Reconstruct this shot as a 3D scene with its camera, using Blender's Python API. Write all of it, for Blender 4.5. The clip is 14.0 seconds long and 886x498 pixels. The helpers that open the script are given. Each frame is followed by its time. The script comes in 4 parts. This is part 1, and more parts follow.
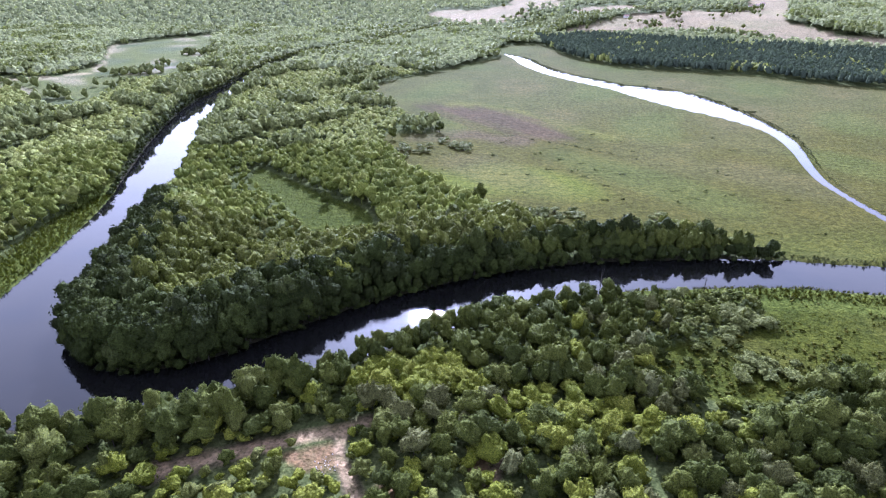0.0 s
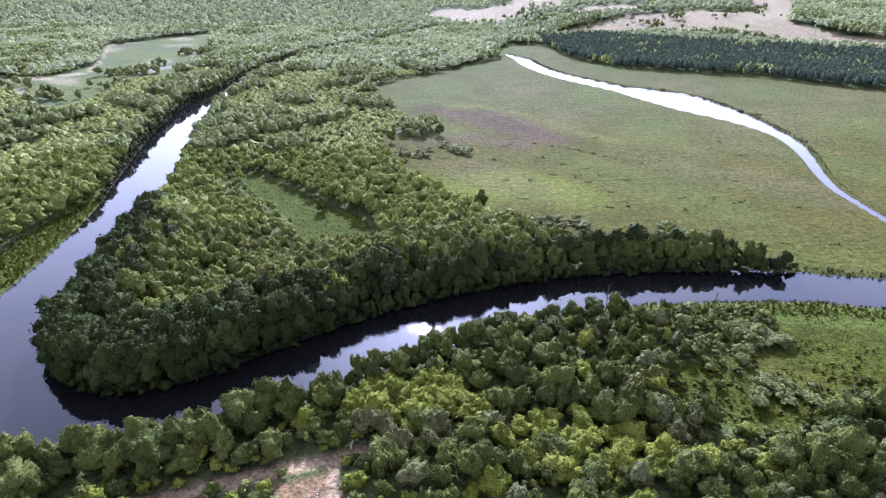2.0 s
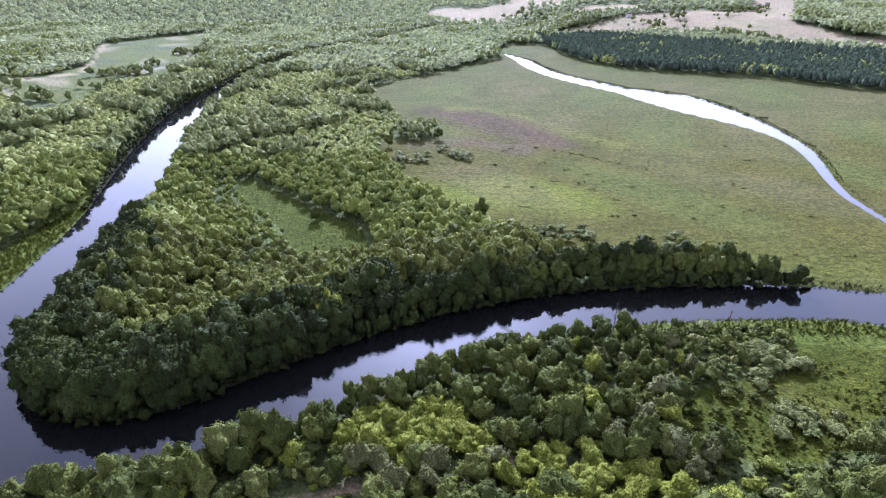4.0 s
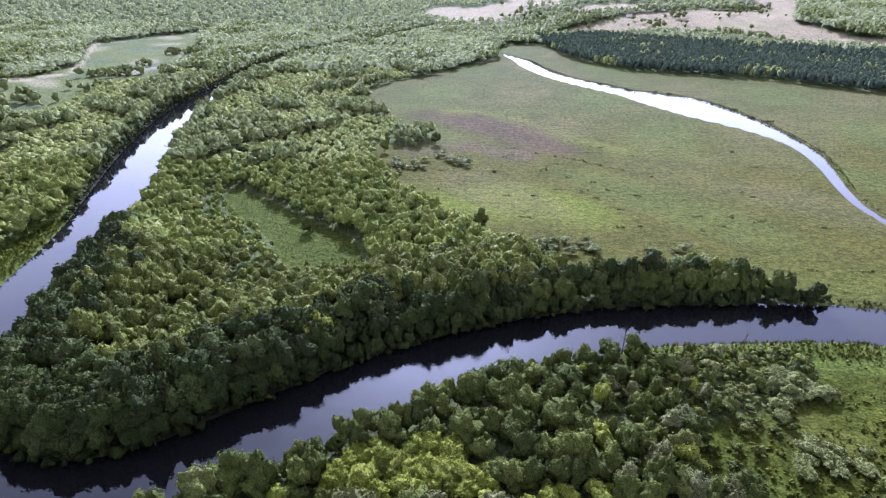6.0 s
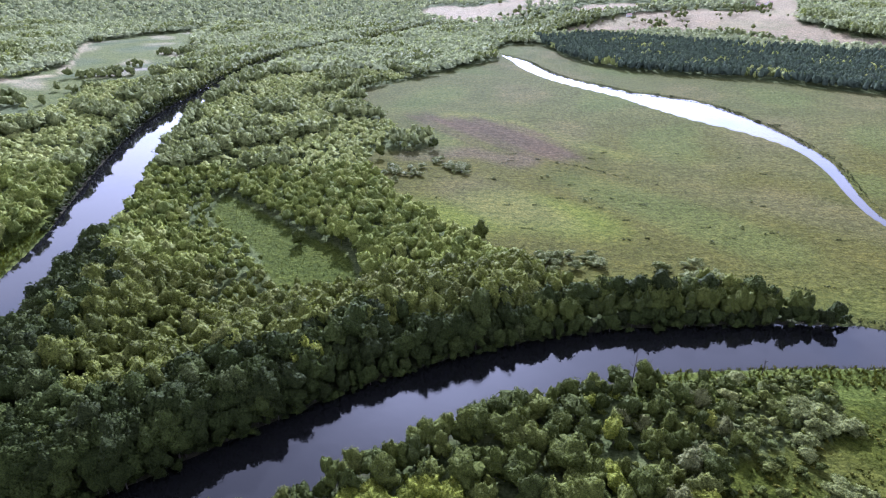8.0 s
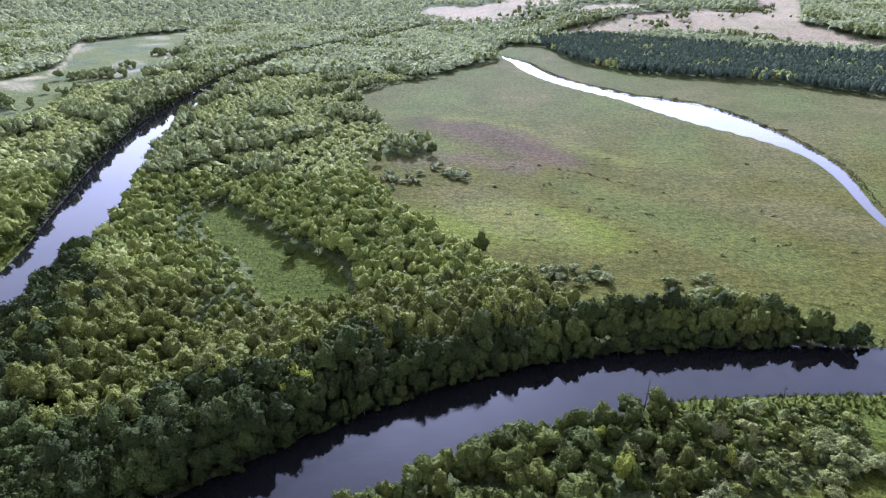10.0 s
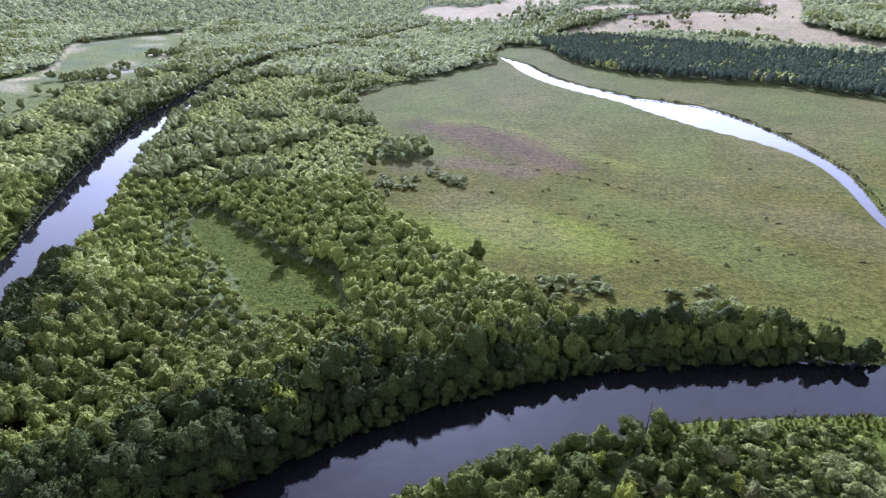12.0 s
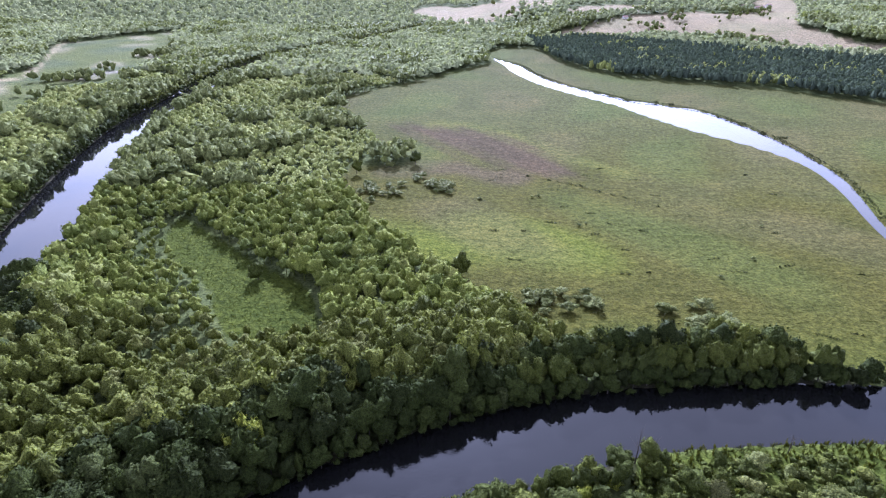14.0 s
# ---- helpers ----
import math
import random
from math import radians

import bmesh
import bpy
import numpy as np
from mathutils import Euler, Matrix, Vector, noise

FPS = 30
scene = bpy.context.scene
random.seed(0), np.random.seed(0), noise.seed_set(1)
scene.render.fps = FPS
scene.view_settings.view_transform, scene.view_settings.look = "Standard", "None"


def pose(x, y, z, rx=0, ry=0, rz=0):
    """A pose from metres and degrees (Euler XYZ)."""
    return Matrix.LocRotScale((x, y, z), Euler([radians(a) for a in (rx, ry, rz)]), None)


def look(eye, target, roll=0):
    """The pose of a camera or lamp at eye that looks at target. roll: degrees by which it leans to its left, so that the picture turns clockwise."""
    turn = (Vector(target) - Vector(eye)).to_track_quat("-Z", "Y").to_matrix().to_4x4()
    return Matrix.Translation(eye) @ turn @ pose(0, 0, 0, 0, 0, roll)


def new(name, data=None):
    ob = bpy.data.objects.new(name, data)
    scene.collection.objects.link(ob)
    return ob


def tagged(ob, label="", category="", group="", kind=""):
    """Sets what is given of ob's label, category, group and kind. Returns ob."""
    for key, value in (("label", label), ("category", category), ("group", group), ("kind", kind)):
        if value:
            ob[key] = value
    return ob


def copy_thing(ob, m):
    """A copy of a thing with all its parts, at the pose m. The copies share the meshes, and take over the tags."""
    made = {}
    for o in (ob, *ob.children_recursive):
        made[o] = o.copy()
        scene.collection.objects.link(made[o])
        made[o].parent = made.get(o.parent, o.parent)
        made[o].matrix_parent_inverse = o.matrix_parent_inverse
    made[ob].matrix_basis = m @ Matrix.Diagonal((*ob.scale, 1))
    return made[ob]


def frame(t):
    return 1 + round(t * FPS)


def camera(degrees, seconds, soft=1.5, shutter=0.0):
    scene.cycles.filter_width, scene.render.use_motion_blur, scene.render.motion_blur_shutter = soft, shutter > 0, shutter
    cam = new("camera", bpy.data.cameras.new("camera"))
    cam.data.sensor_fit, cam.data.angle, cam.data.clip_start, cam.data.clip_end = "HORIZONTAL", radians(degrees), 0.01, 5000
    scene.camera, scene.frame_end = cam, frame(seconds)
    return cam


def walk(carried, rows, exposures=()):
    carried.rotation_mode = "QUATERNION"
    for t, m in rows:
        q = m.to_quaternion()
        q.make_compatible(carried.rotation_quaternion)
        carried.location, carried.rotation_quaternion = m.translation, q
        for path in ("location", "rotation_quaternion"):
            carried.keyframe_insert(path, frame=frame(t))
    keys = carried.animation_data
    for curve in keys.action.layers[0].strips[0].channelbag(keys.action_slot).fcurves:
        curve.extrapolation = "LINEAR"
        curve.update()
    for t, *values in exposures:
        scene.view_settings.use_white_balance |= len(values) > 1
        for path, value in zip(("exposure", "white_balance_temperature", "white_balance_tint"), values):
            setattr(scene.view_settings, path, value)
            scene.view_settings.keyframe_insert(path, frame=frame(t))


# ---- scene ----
cam = camera(74.0, 14.0, soft=1.15)

# seconds, place in metres, yaw to the left, pitch up and lean, in degrees
PATH = [
    (0.0, 0.03, 0.01, 90.02, 0.02, -26.36, -0.07),
    (0.5, 0.01, 1.82, 90.07, 0.02, -26.38, -0.07),
    (1.0, -0.01, 3.75, 90.14, 0.01, -26.40, -0.04),
    (1.5, -0.01, 5.90, 90.17, 0.01, -26.42, -0.01),
    (2.0, -0.04, 8.19, 90.20, -0.01, -26.46, 0.02),
    (2.5, -0.06, 10.55, 90.24, -0.02, -26.50, 0.04),
    (3.0, -0.11, 12.96, 90.27, -0.05, -26.53, 0.06),
    (5.5, -0.16, 26.33, 90.47, -0.36, -26.68, 0.21),
    (6.0, -0.14, 29.07, 90.56, -0.42, -26.72, 0.25),
    (6.5, -0.12, 31.84, 90.64, -0.49, -26.76, 0.28),
    (7.0, -0.11, 34.55, 90.73, -0.55, -26.79, 0.29),
    (7.5, -0.11, 37.35, 90.75, -0.61, -26.82, 0.31),
    (8.0, -0.14, 40.25, 90.73, -0.68, -26.85, 0.35),
    (8.5, -0.21, 43.06, 90.72, -0.75, -26.87, 0.40),
    (9.0, -0.27, 45.79, 90.70, -0.82, -26.87, 0.44),
    (11.5, 0.96, 55.30, 90.43, -0.82, -26.85, 0.51),
    (12.0, 1.66, 57.11, 90.38, -0.84, -26.85, 0.55),
    (12.5, 2.41, 59.10, 90.38, -0.88, -26.85, 0.59),
    (13.0, 3.25, 61.16, 90.35, -0.93, -26.87, 0.64),
    (13.5, 4.29, 63.32, 90.30, -1.03, -26.88, 0.68),
    (14.0, 5.66, 65.66, 90.28, -1.27, -26.88, 0.73),
]


def aimed(x, y, z, yaw, pitch, lean):
    yaw, pitch = radians(yaw), radians(pitch)
    ahead = Vector((-math.sin(yaw) * math.cos(pitch), math.cos(yaw) * math.cos(pitch), math.sin(pitch)))
    return look((x, y, z), Vector((x, y, z)) + 100 * ahead, lean)


walk(cam, [(t, aimed(*row)) for t, *row in PATH], [(0.0, 1.72, 4760, 31), (7.0, 1.62, 4760, 31), (14.0, 1.58, 4760, 31)])

# ---------------------------------------------------------------- light
SUN_UP, SUN_SIDE = 32.0, -1.5  # degrees above the horizon, and to the right of +y
world = bpy.data.worlds.new("sky")
scene.world = world
world.use_nodes = True
wn, wl = world.node_tree.nodes, world.node_tree.links
sky = wn.new("ShaderNodeTexSky")
sky.sky_type, sky.sun_disc = "NISHITA", False
sky.sun_elevation, sky.sun_rotation = radians(SUN_UP), radians(SUN_SIDE)
sky.air_density, sky.dust_density, sky.ozone_density = 1.0, 1.8, 1.0
wn["Background"].inputs["Strength"].default_value = 0.135
# broken cloud, which the river mirrors
wco = wn.new("ShaderNodeTexCoord")
wsep = wn.new("ShaderNodeSeparateXYZ")
wl.new(wco.outputs["Generated"], wsep.inputs[0])
wdiv = [wn.new("ShaderNodeMath") for _ in range(3)]
wdiv[0].operation, wdiv[1].operation, wdiv[2].operation = "MAXIMUM", "DIVIDE", "DIVIDE"
wl.new(wsep.outputs["Z"], wdiv[0].inputs[0])
wdiv[0].inputs[1].default_value = 0.066
for k, axis in ((1, "X"), (2, "Y")):
    wl.new(wsep.outputs[axis], wdiv[k].inputs[0])
    wl.new(wdiv[0].outputs[0], wdiv[k].inputs[1])
wcom = wn.new("ShaderNodeCombineXYZ")
wl.new(wdiv[1].outputs[0], wcom.inputs[0])
wl.new(wdiv[2].outputs[0], wcom.inputs[1])
wnoise = wn.new("ShaderNodeTexNoise")
wnoise.inputs["Scale"].default_value, wnoise.inputs["Detail"].default_value = 2.2, 6.0
wl.new(wcom.outputs[0], wnoise.inputs["Vector"])
wramp = wn.new("ShaderNodeValToRGB")
wramp.color_ramp.elements[0].position, wramp.color_ramp.elements[1].position = 0.20, 0.48
wl.new(wnoise.outputs["Fac"], wramp.inputs[0])
wmix = wn.new("ShaderNodeMix")
wmix.data_type = "RGBA"
wl.new(wramp.outputs["Color"], wmix.inputs[0])
whaze = wn.new("ShaderNodeHueSaturation")
whaze.inputs["Saturation"].default_value = 0.46
wl.new(sky.outputs["Color"], whaze.inputs["Color"])
wl.new(whaze.outputs["Color"], wmix.inputs[6])
wgrey = wn.new("ShaderNodeHueSaturation")
wgrey.inputs["Saturation"].default_value = 0.0
wl.new(sky.outputs["Color"], wgrey.inputs["Color"])
wlift = wn.new("ShaderNodeMix")
wlift.data_type, wlift.blend_type = "RGBA", "MULTIPLY"
wlift.inputs[0].default_value, wlift.inputs[7].default_value = 1.0, (1.12, 1.07, 1.04, 1)
wl.new(wgrey.outputs["Color"], wlift.inputs[6])
wl.new(wlift.outputs[2], wmix.inputs[7])
wl.new(wmix.outputs[2], wn["Background"].inputs["Color"])

sun = new("sun", bpy.data.lights.new("sun", "SUN"))
sun.data.energy, sun.data.angle, sun.data.color = 4.0, radians(0.55), (1.0, 0.95, 0.86)
up, side = radians(SUN_UP), radians(SUN_SIDE)
sun.matrix_world = look((300 * math.sin(side), 300 * math.cos(side), 300 * math.tan(up)), (0, 0, 0))


# ---------------------------------------------------------------- materials
def material(name):
    m = bpy.data.materials.new(name)
    m.use_nodes = True
    return m, m.node_tree.nodes, m.node_tree.links, m.node_tree.nodes["Principled BSDF"]


def add_noise(n, l, where, scale, detail=3.0):
    node = n.new("ShaderNodeTexNoise")
    node.inputs["Scale"].default_value, node.inputs["Detail"].default_value = scale, detail
    l.new(where, node.inputs["Vector"])
    return node.outputs["Fac"]


def add_ramp(n, l, fac, stops):
    node = n.new("ShaderNodeValToRGB")
    ramp = node.color_ramp
    while len(ramp.elements) < len(stops):
        ramp.elements.new(0.5)
    for e, (p, c) in zip(ramp.elements, stops):
        e.position, e.color = p, (*c, 1)
    l.new(fac, node.inputs[0])
    return node.outputs["Color"]


def add_mix(n, l, kind, fac, a, b):
    node = n.new("ShaderNodeMix")
    node.data_type, node.blend_type = "RGBA", kind
    for v, k in ((fac, 0), (a, 6), (b, 7)):
        if isinstance(v, (int, float)):
            node.inputs[k].default_value = v
        elif isinstance(v, tuple):
            node.inputs[k].default_value = (*v, 1)
        else:
            l.new(v, node.inputs[k])
    return node.outputs[2]


def add_math(n, l, kind, a, b):
    node = n.new("ShaderNodeMath")
    node.operation = kind
    for k, v in enumerate((a, b)):
        if isinstance(v, (int, float)):
            node.inputs[k].default_value = v
        else:
            l.new(v, node.inputs[k])
    return node.outputs[0]


def leaf_material(name, shades, through_light=0.42, gloss=0.08, grain=2.6, depth=1.0):
    """Foliage: shades vary from tree to tree and leaf to leaf, and light comes through the leaves."""
    m, n, l, bsdf = material(name)
    geo, info, att = n.new("ShaderNodeNewGeometry"), n.new("ShaderNodeObjectInfo"), n.new("ShaderNodeAttribute")
    att.attribute_name = "tint"
    whole = add_math(n, l, "FRACT", add_math(n, l, "ADD", att.outputs["Fac"], info.outputs["Random"]), 0.0)
    patch = add_noise(n, l, geo.outputs["Position"], 0.035, 2.0)
    fac = add_math(n, l, "ADD", add_math(n, l, "MULTIPLY", whole, 0.62), add_math(n, l, "MULTIPLY", patch, 0.38))
    base = add_ramp(n, l, fac, shades)
    leaf = add_ramp(n, l, geo.outputs["Random Per Island"], [(0.0, (0.90, 0.91, 0.90)), (0.6, (1.0, 1.0, 1.0)), (1.0, (1.06, 1.05, 1.03))])
    colour = add_mix(n, l, "MULTIPLY", 1.0, base, leaf)
    # noise darkens and brightens the colour, standing in for shaded gaps between leaves
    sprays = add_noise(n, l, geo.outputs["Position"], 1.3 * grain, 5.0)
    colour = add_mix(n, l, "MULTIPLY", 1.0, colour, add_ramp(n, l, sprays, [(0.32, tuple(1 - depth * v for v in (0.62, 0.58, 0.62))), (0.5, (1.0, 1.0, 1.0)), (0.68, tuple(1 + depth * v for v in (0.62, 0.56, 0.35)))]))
    # rounded tufts of leaves, with finer leaves on them
    tufts = n.new("ShaderNodeTexVoronoi")
    tufts.feature, tufts.inputs["Scale"].default_value = "SMOOTH_F1", 0.5 * grain
    squeeze = n.new("ShaderNodeMapping")
    squeeze.inputs["Scale"].default_value = (1.0, 1.0, 0.55)
    l.new(geo.outputs["Position"], squeeze.inputs["Vector"])
    l.new(squeeze.outputs[0], tufts.inputs["Vector"])
    relief = n.new("ShaderNodeBump")
    relief.inputs["Strength"].default_value, relief.inputs["Distance"].default_value = 1.0, depth * 2.0 / grain
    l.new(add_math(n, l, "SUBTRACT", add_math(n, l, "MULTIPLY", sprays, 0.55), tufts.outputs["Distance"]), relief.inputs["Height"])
    l.new(relief.outputs[0], bsdf.inputs["Normal"])
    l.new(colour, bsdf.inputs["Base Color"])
    bsdf.inputs["Roughness"].default_value = 0.55
    bsdf.inputs["Specular IOR Level"].default_value = gloss
    trans = n.new("ShaderNodeBsdfTranslucent")
    l.new(add_mix(n, l, "MULTIPLY", 1.0, colour, (1.05, 1.10, 0.65)), trans.inputs["Color"])
    mix = n.new("ShaderNodeMixShader")
    mix.inputs[0].default_value = 0.55 * through_light
    l.new(bsdf.outputs[0], mix.inputs[1])
    l.new(trans.outputs[0], mix.inputs[2])
    l.new(mix.outputs[0], n["Material Output"].inputs["Surface"])
    return m


LEAF = leaf_material("broadleaf_foliage", [(0.1, (0.066, 0.077, 0.018)), (0.42, (0.106, 0.118, 0.023)), (0.7, (0.139, 0.153, 0.029)), (0.92, (0.167, 0.169, 0.063))], 0.42, 0.04)
LEAF_NEAR = leaf_material("riverside_foliage", [(0.1, (0.046, 0.057, 0.015)), (0.42, (0.069, 0.083, 0.017)), (0.7, (0.098, 0.111, 0.022)), (0.92, (0.130, 0.138, 0.039))], 0.42, 0.04, 3.2)
LEAF_MID = leaf_material("mixed_willow_foliage", [(0.1, (0.094, 0.116, 0.028)), (0.42, (0.141, 0.164, 0.032)), (0.7, (0.179, 0.200, 0.041)), (0.92, (0.211, 0.221, 0.073))], 0.44, 0.02, 2.6, 0.75)
LEAF_OAK = leaf_material("oak_foliage", [(0.1, (0.117, 0.135, 0.044)), (0.5, (0.153, 0.172, 0.055)), (0.9, (0.193, 0.208, 0.070))], 0.5, 0.02, 1.6, 0.7)
# broadleaf leaves made darker: the shade of the river front is in this colour
LEAF_SHADED = leaf_material("shaded_bank_foliage", [(0.1, (0.023, 0.028, 0.010)), (0.45, (0.032, 0.042, 0.011)), (0.75, (0.048, 0.060, 0.015)), (0.95, (0.069, 0.076, 0.031))], 0.18, 0.02)
LEAF_YELLOW = leaf_material("young_willow_foliage", [(0.1, (0.111, 0.129, 0.017)), (0.5, (0.160, 0.178, 0.019)), (0.9, (0.199, 0.211, 0.032))], 0.42, 0.05, 3.2)
# willow yellow-green, lightened further in the colour to stand for distance haze
LEAF_UPPER = leaf_material("hazed_willow_foliage", [(0.1, (0.174, 0.198, 0.057)), (0.5, (0.242, 0.266, 0.074)), (0.9, (0.302, 0.312, 0.099))], 0.55, 0.02, 1.5, 0.65)
# pale greyed leaves: the haze over the far woods is put into the colour
LEAF_FAR = leaf_material("hazed_far_foliage", [(0.1, (0.186, 0.210, 0.111)), (0.5, (0.260, 0.283, 0.143)), (0.9, (0.316, 0.332, 0.176))], 0.55, 0.0, 1.0, 0.45)
LEAF_DARK = leaf_material("pine_foliage", [(0.1, (0.054, 0.068, 0.048)), (0.6, (0.066, 0.085, 0.055)), (0.85, (0.086, 0.105, 0.065)), (0.97, (0.105, 0.126, 0.075))], 0.35, 0.0, 1.0, 0.5)
LEAF_WILLOW = leaf_material("grey_willow_foliage", [(0.1, (0.107, 0.122, 0.034)), (0.5, (0.136, 0.149, 0.043)), (0.9, (0.160, 0.173, 0.055))], 0.5, 0.06, 3.0)
LEAF_SILVER = leaf_material("silvery_willow_foliage", [(0.1, (0.089, 0.092, 0.032)), (0.5, (0.116, 0.118, 0.041)), (0.9, (0.144, 0.151, 0.062))], 0.4, 0.05, 3.2)
GRASS = leaf_material("meadow_blades", [(0.1, (0.059, 0.065, 0.008)), (0.5, (0.082, 0.087, 0.010)), (0.9, (0.117, 0.108, 0.015))], 0.5, 0.03)
MARSH_GRASS = leaf_material("marsh_blades", [(0.1, (0.072, 0.070, 0.013)), (0.5, (0.090, 0.086, 0.014)), (0.9, (0.115, 0.101, 0.022))], 0.4, 0.03)
REED = leaf_material("reed_blades", [(0.1, (0.069, 0.083, 0.009)), (0.5, (0.092, 0.105, 0.011)), (0.9, (0.114, 0.121, 0.015))], 0.5, 0.05)
REED_DARK = leaf_material("bank_sedge", [(0.1, (0.042, 0.052, 0.024)), (0.5, (0.06, 0.07, 0.028)), (0.9, (0.08, 0.088, 0.038))], 0.3, 0.1)

BARK, n, l, bsdf = material("bark")
co = n.new("ShaderNodeTexCoord").outputs["Object"]
l.new(add_ramp(n, l, add_noise(n, l, co, 4.0, 5.0), [(0.3, (0.030, 0.024, 0.018)), (0.7, (0.085, 0.070, 0.055))]), bsdf.inputs["Base Color"])
bsdf.inputs["Roughness"].default_value = 0.9

GROUND, n, l, bsdf = material("land_cover")
geo = n.new("ShaderNodeNewGeometry").outputs["Position"]
cover = n.new("ShaderNodeAttribute")
cover.attribute_name = "cover"
coarse = add_ramp(n, l, add_noise(n, l, geo, 0.045, 6.0), [(0.3, (0.84, 0.88, 0.82)), (0.5, (1.0, 1.0, 1.0)), (0.72, (1.16, 1.10, 1.06))])
fine = add_ramp(n, l, add_noise(n, l, geo, 1.6, 6.0), [(0.3, (0.5, 0.54, 0.46)), (0.5, (1.0, 1.0, 1.0)), (0.7, (1.4, 1.36, 1.3))])
tussock = add_ramp(n, l, add_noise(n, l, geo, 0.5, 6.0), [(0.34, (0.68, 0.72, 0.64)), (0.5, (1.0, 1.0, 1.0)), (0.66, (1.28, 1.25, 1.2))])
lie = n.new("ShaderNodeMapping")
lie.inputs["Rotation"].default_value, lie.inputs["Scale"].default_value = (0, 0, radians(-24)), (0.09, 0.75, 1)
l.new(geo, lie.inputs["Vector"])
swathe = add_ramp(n, l, add_noise(n, l, lie.outputs[0], 1.0, 4.0), [(0.35, (0.90, 0.92, 0.88)), (0.65, (1.08, 1.07, 1.07))])
fine = add_mix(n, l, "MULTIPLY", 1.0, add_mix(n, l, "MULTIPLY", 1.0, fine, tussock), swathe)
colour = add_mix(n, l, "MULTIPLY", 1.0, add_mix(n, l, "MULTIPLY", 1.0, cover.outputs["Color"], coarse), fine)
l.new(colour, bsdf.inputs["Base Color"])
bsdf.inputs["Roughness"].default_value = 0.95
bsdf.inputs["Specular IOR Level"].default_value = 0.03
bump = n.new("ShaderNodeBump")
bump.inputs["Strength"].default_value, bump.inputs["Distance"].default_value = 0.8, 0.6
l.new(add_math(n, l, "ADD", add_noise(n, l, geo, 1.3, 6.0), add_math(n, l, "MULTIPLY", add_noise(n, l, geo, 0.25, 4.0), 1.5)), bump.inputs["Height"])
l.new(bump.outputs[0], bsdf.inputs["Normal"])

WATER, n, l, bsdf = material("river_water")
geo = n.new("ShaderNodeNewGeometry").outputs["Position"]
bsdf.inputs["Base Color"].default_value = (0.006, 0.006, 0.006, 1)
bsdf.inputs["Roughness"].default_value = 0.02
bsdf.inputs["IOR"].default_value = 1.34
ripple = n.new("ShaderNodeBump")
ripple.inputs["Strength"].default_value, ripple.inputs["Distance"].default_value = 0.2, 0.10
gust = add_ramp(n, l, add_noise(n, l, geo, 0.03, 3.0), [(0.35, (0.1, 0.1, 0.1)), (0.65, (0.8, 0.8, 0.8))])
eddy = add_ramp(n, l, add_noise(n, l, geo, 0.22, 4.0), [(0.42, (0.12, 0.12, 0.12)), (0.62, (1.0, 1.0, 1.0))])
turned, reach = n.new("ShaderNodeMapping"), n.new("ShaderNodeMapping")
turned.inputs["Rotation"].default_value = (0, 0, radians(-28))
reach.inputs["Location"].default_value, reach.inputs["Scale"].default_value = (-1.578, -9.09, 0), (1 / 40, 1 / 14, 0)
l.new(geo, turned.inputs["Vector"])
l.new(turned.outputs[0], reach.inputs["Vector"])
away = n.new("ShaderNodeVectorMath")
away.operation = "LENGTH"
l.new(reach.outputs[0], away.inputs[0])
ruffle = add_ramp(n, l, away.outputs["Value"], [(0.3, (1.0, 1.0, 1.0)), (1.0, (0.0, 0.0, 0.0))])
still = add_math(n, l, "MULTIPLY", add_math(n, l, "MULTIPLY", add_noise(n, l, geo, 0.9, 3.0), gust), eddy)
chop = add_math(n, l, "MULTIPLY", add_math(n, l, "MULTIPLY", add_noise(n, l, geo, 2.0, 3.0), ruffle), 0.8)
l.new(add_math(n, l, "ADD", still, chop), ripple.inputs["Height"])
l.new(ripple.outputs[0], bsdf.inputs["Normal"])


# ---------------------------------------------------------------- the plan, in metres
def smooth_line(points, closed=False, steps=6):
    """A Catmull-Rom curve through a few places of the plan."""
    p = np.array(points, float)
    p = np.vstack([p[-1:], p, p[:2]]) if closed else np.vstack([2 * p[0] - p[1], p, 2 * p[-1] - p[-2]])
    t = np.linspace(0, 1, steps, endpoint=False)[:, None]
    out = [0.5 * (2 * b + (c - a) * t + (2 * a - 5 * b + 4 * c - d) * t**2 + (3 * b - a - 3 * c + d) * t**3) for a, b, c, d in zip(p, p[1:], p[2:], p[3:])]
    return np.vstack(out + ([] if closed else [p[-2:-1]]))


def channel(line, x, y):
    """How far places lie outside a channel with a middle line and half widths; negative inside."""
    best = np.full(x.shape, 1e9)
    for (ax, ay, aw), (bx, by, bw) in zip(line, line[1:]):
        dx, dy = bx - ax, by - ay
        s = np.clip(((x - ax) * dx + (y - ay) * dy) / (dx * dx + dy * dy + 1e-9), 0, 1)
        best = np.minimum(best, np.hypot(x - ax - s * dx, y - ay - s * dy) - aw - s * (bw - aw))
    return best


def inside(poly, x, y):
    hit = np.zeros(x.shape, bool)
    for (ax, ay), (bx, by) in zip(poly, np.roll(poly, -1, 0)):
        if ay != by:
            hit ^= ((ay > y) != (by > y)) & (x < (bx - ax) * (y - ay) / (by - ay) + ax)
    return hit


def ease(a, b, v):
    t = np.clip((v - a) / (b - a), 0, 1)
    return t * t * (3 - 2 * t)


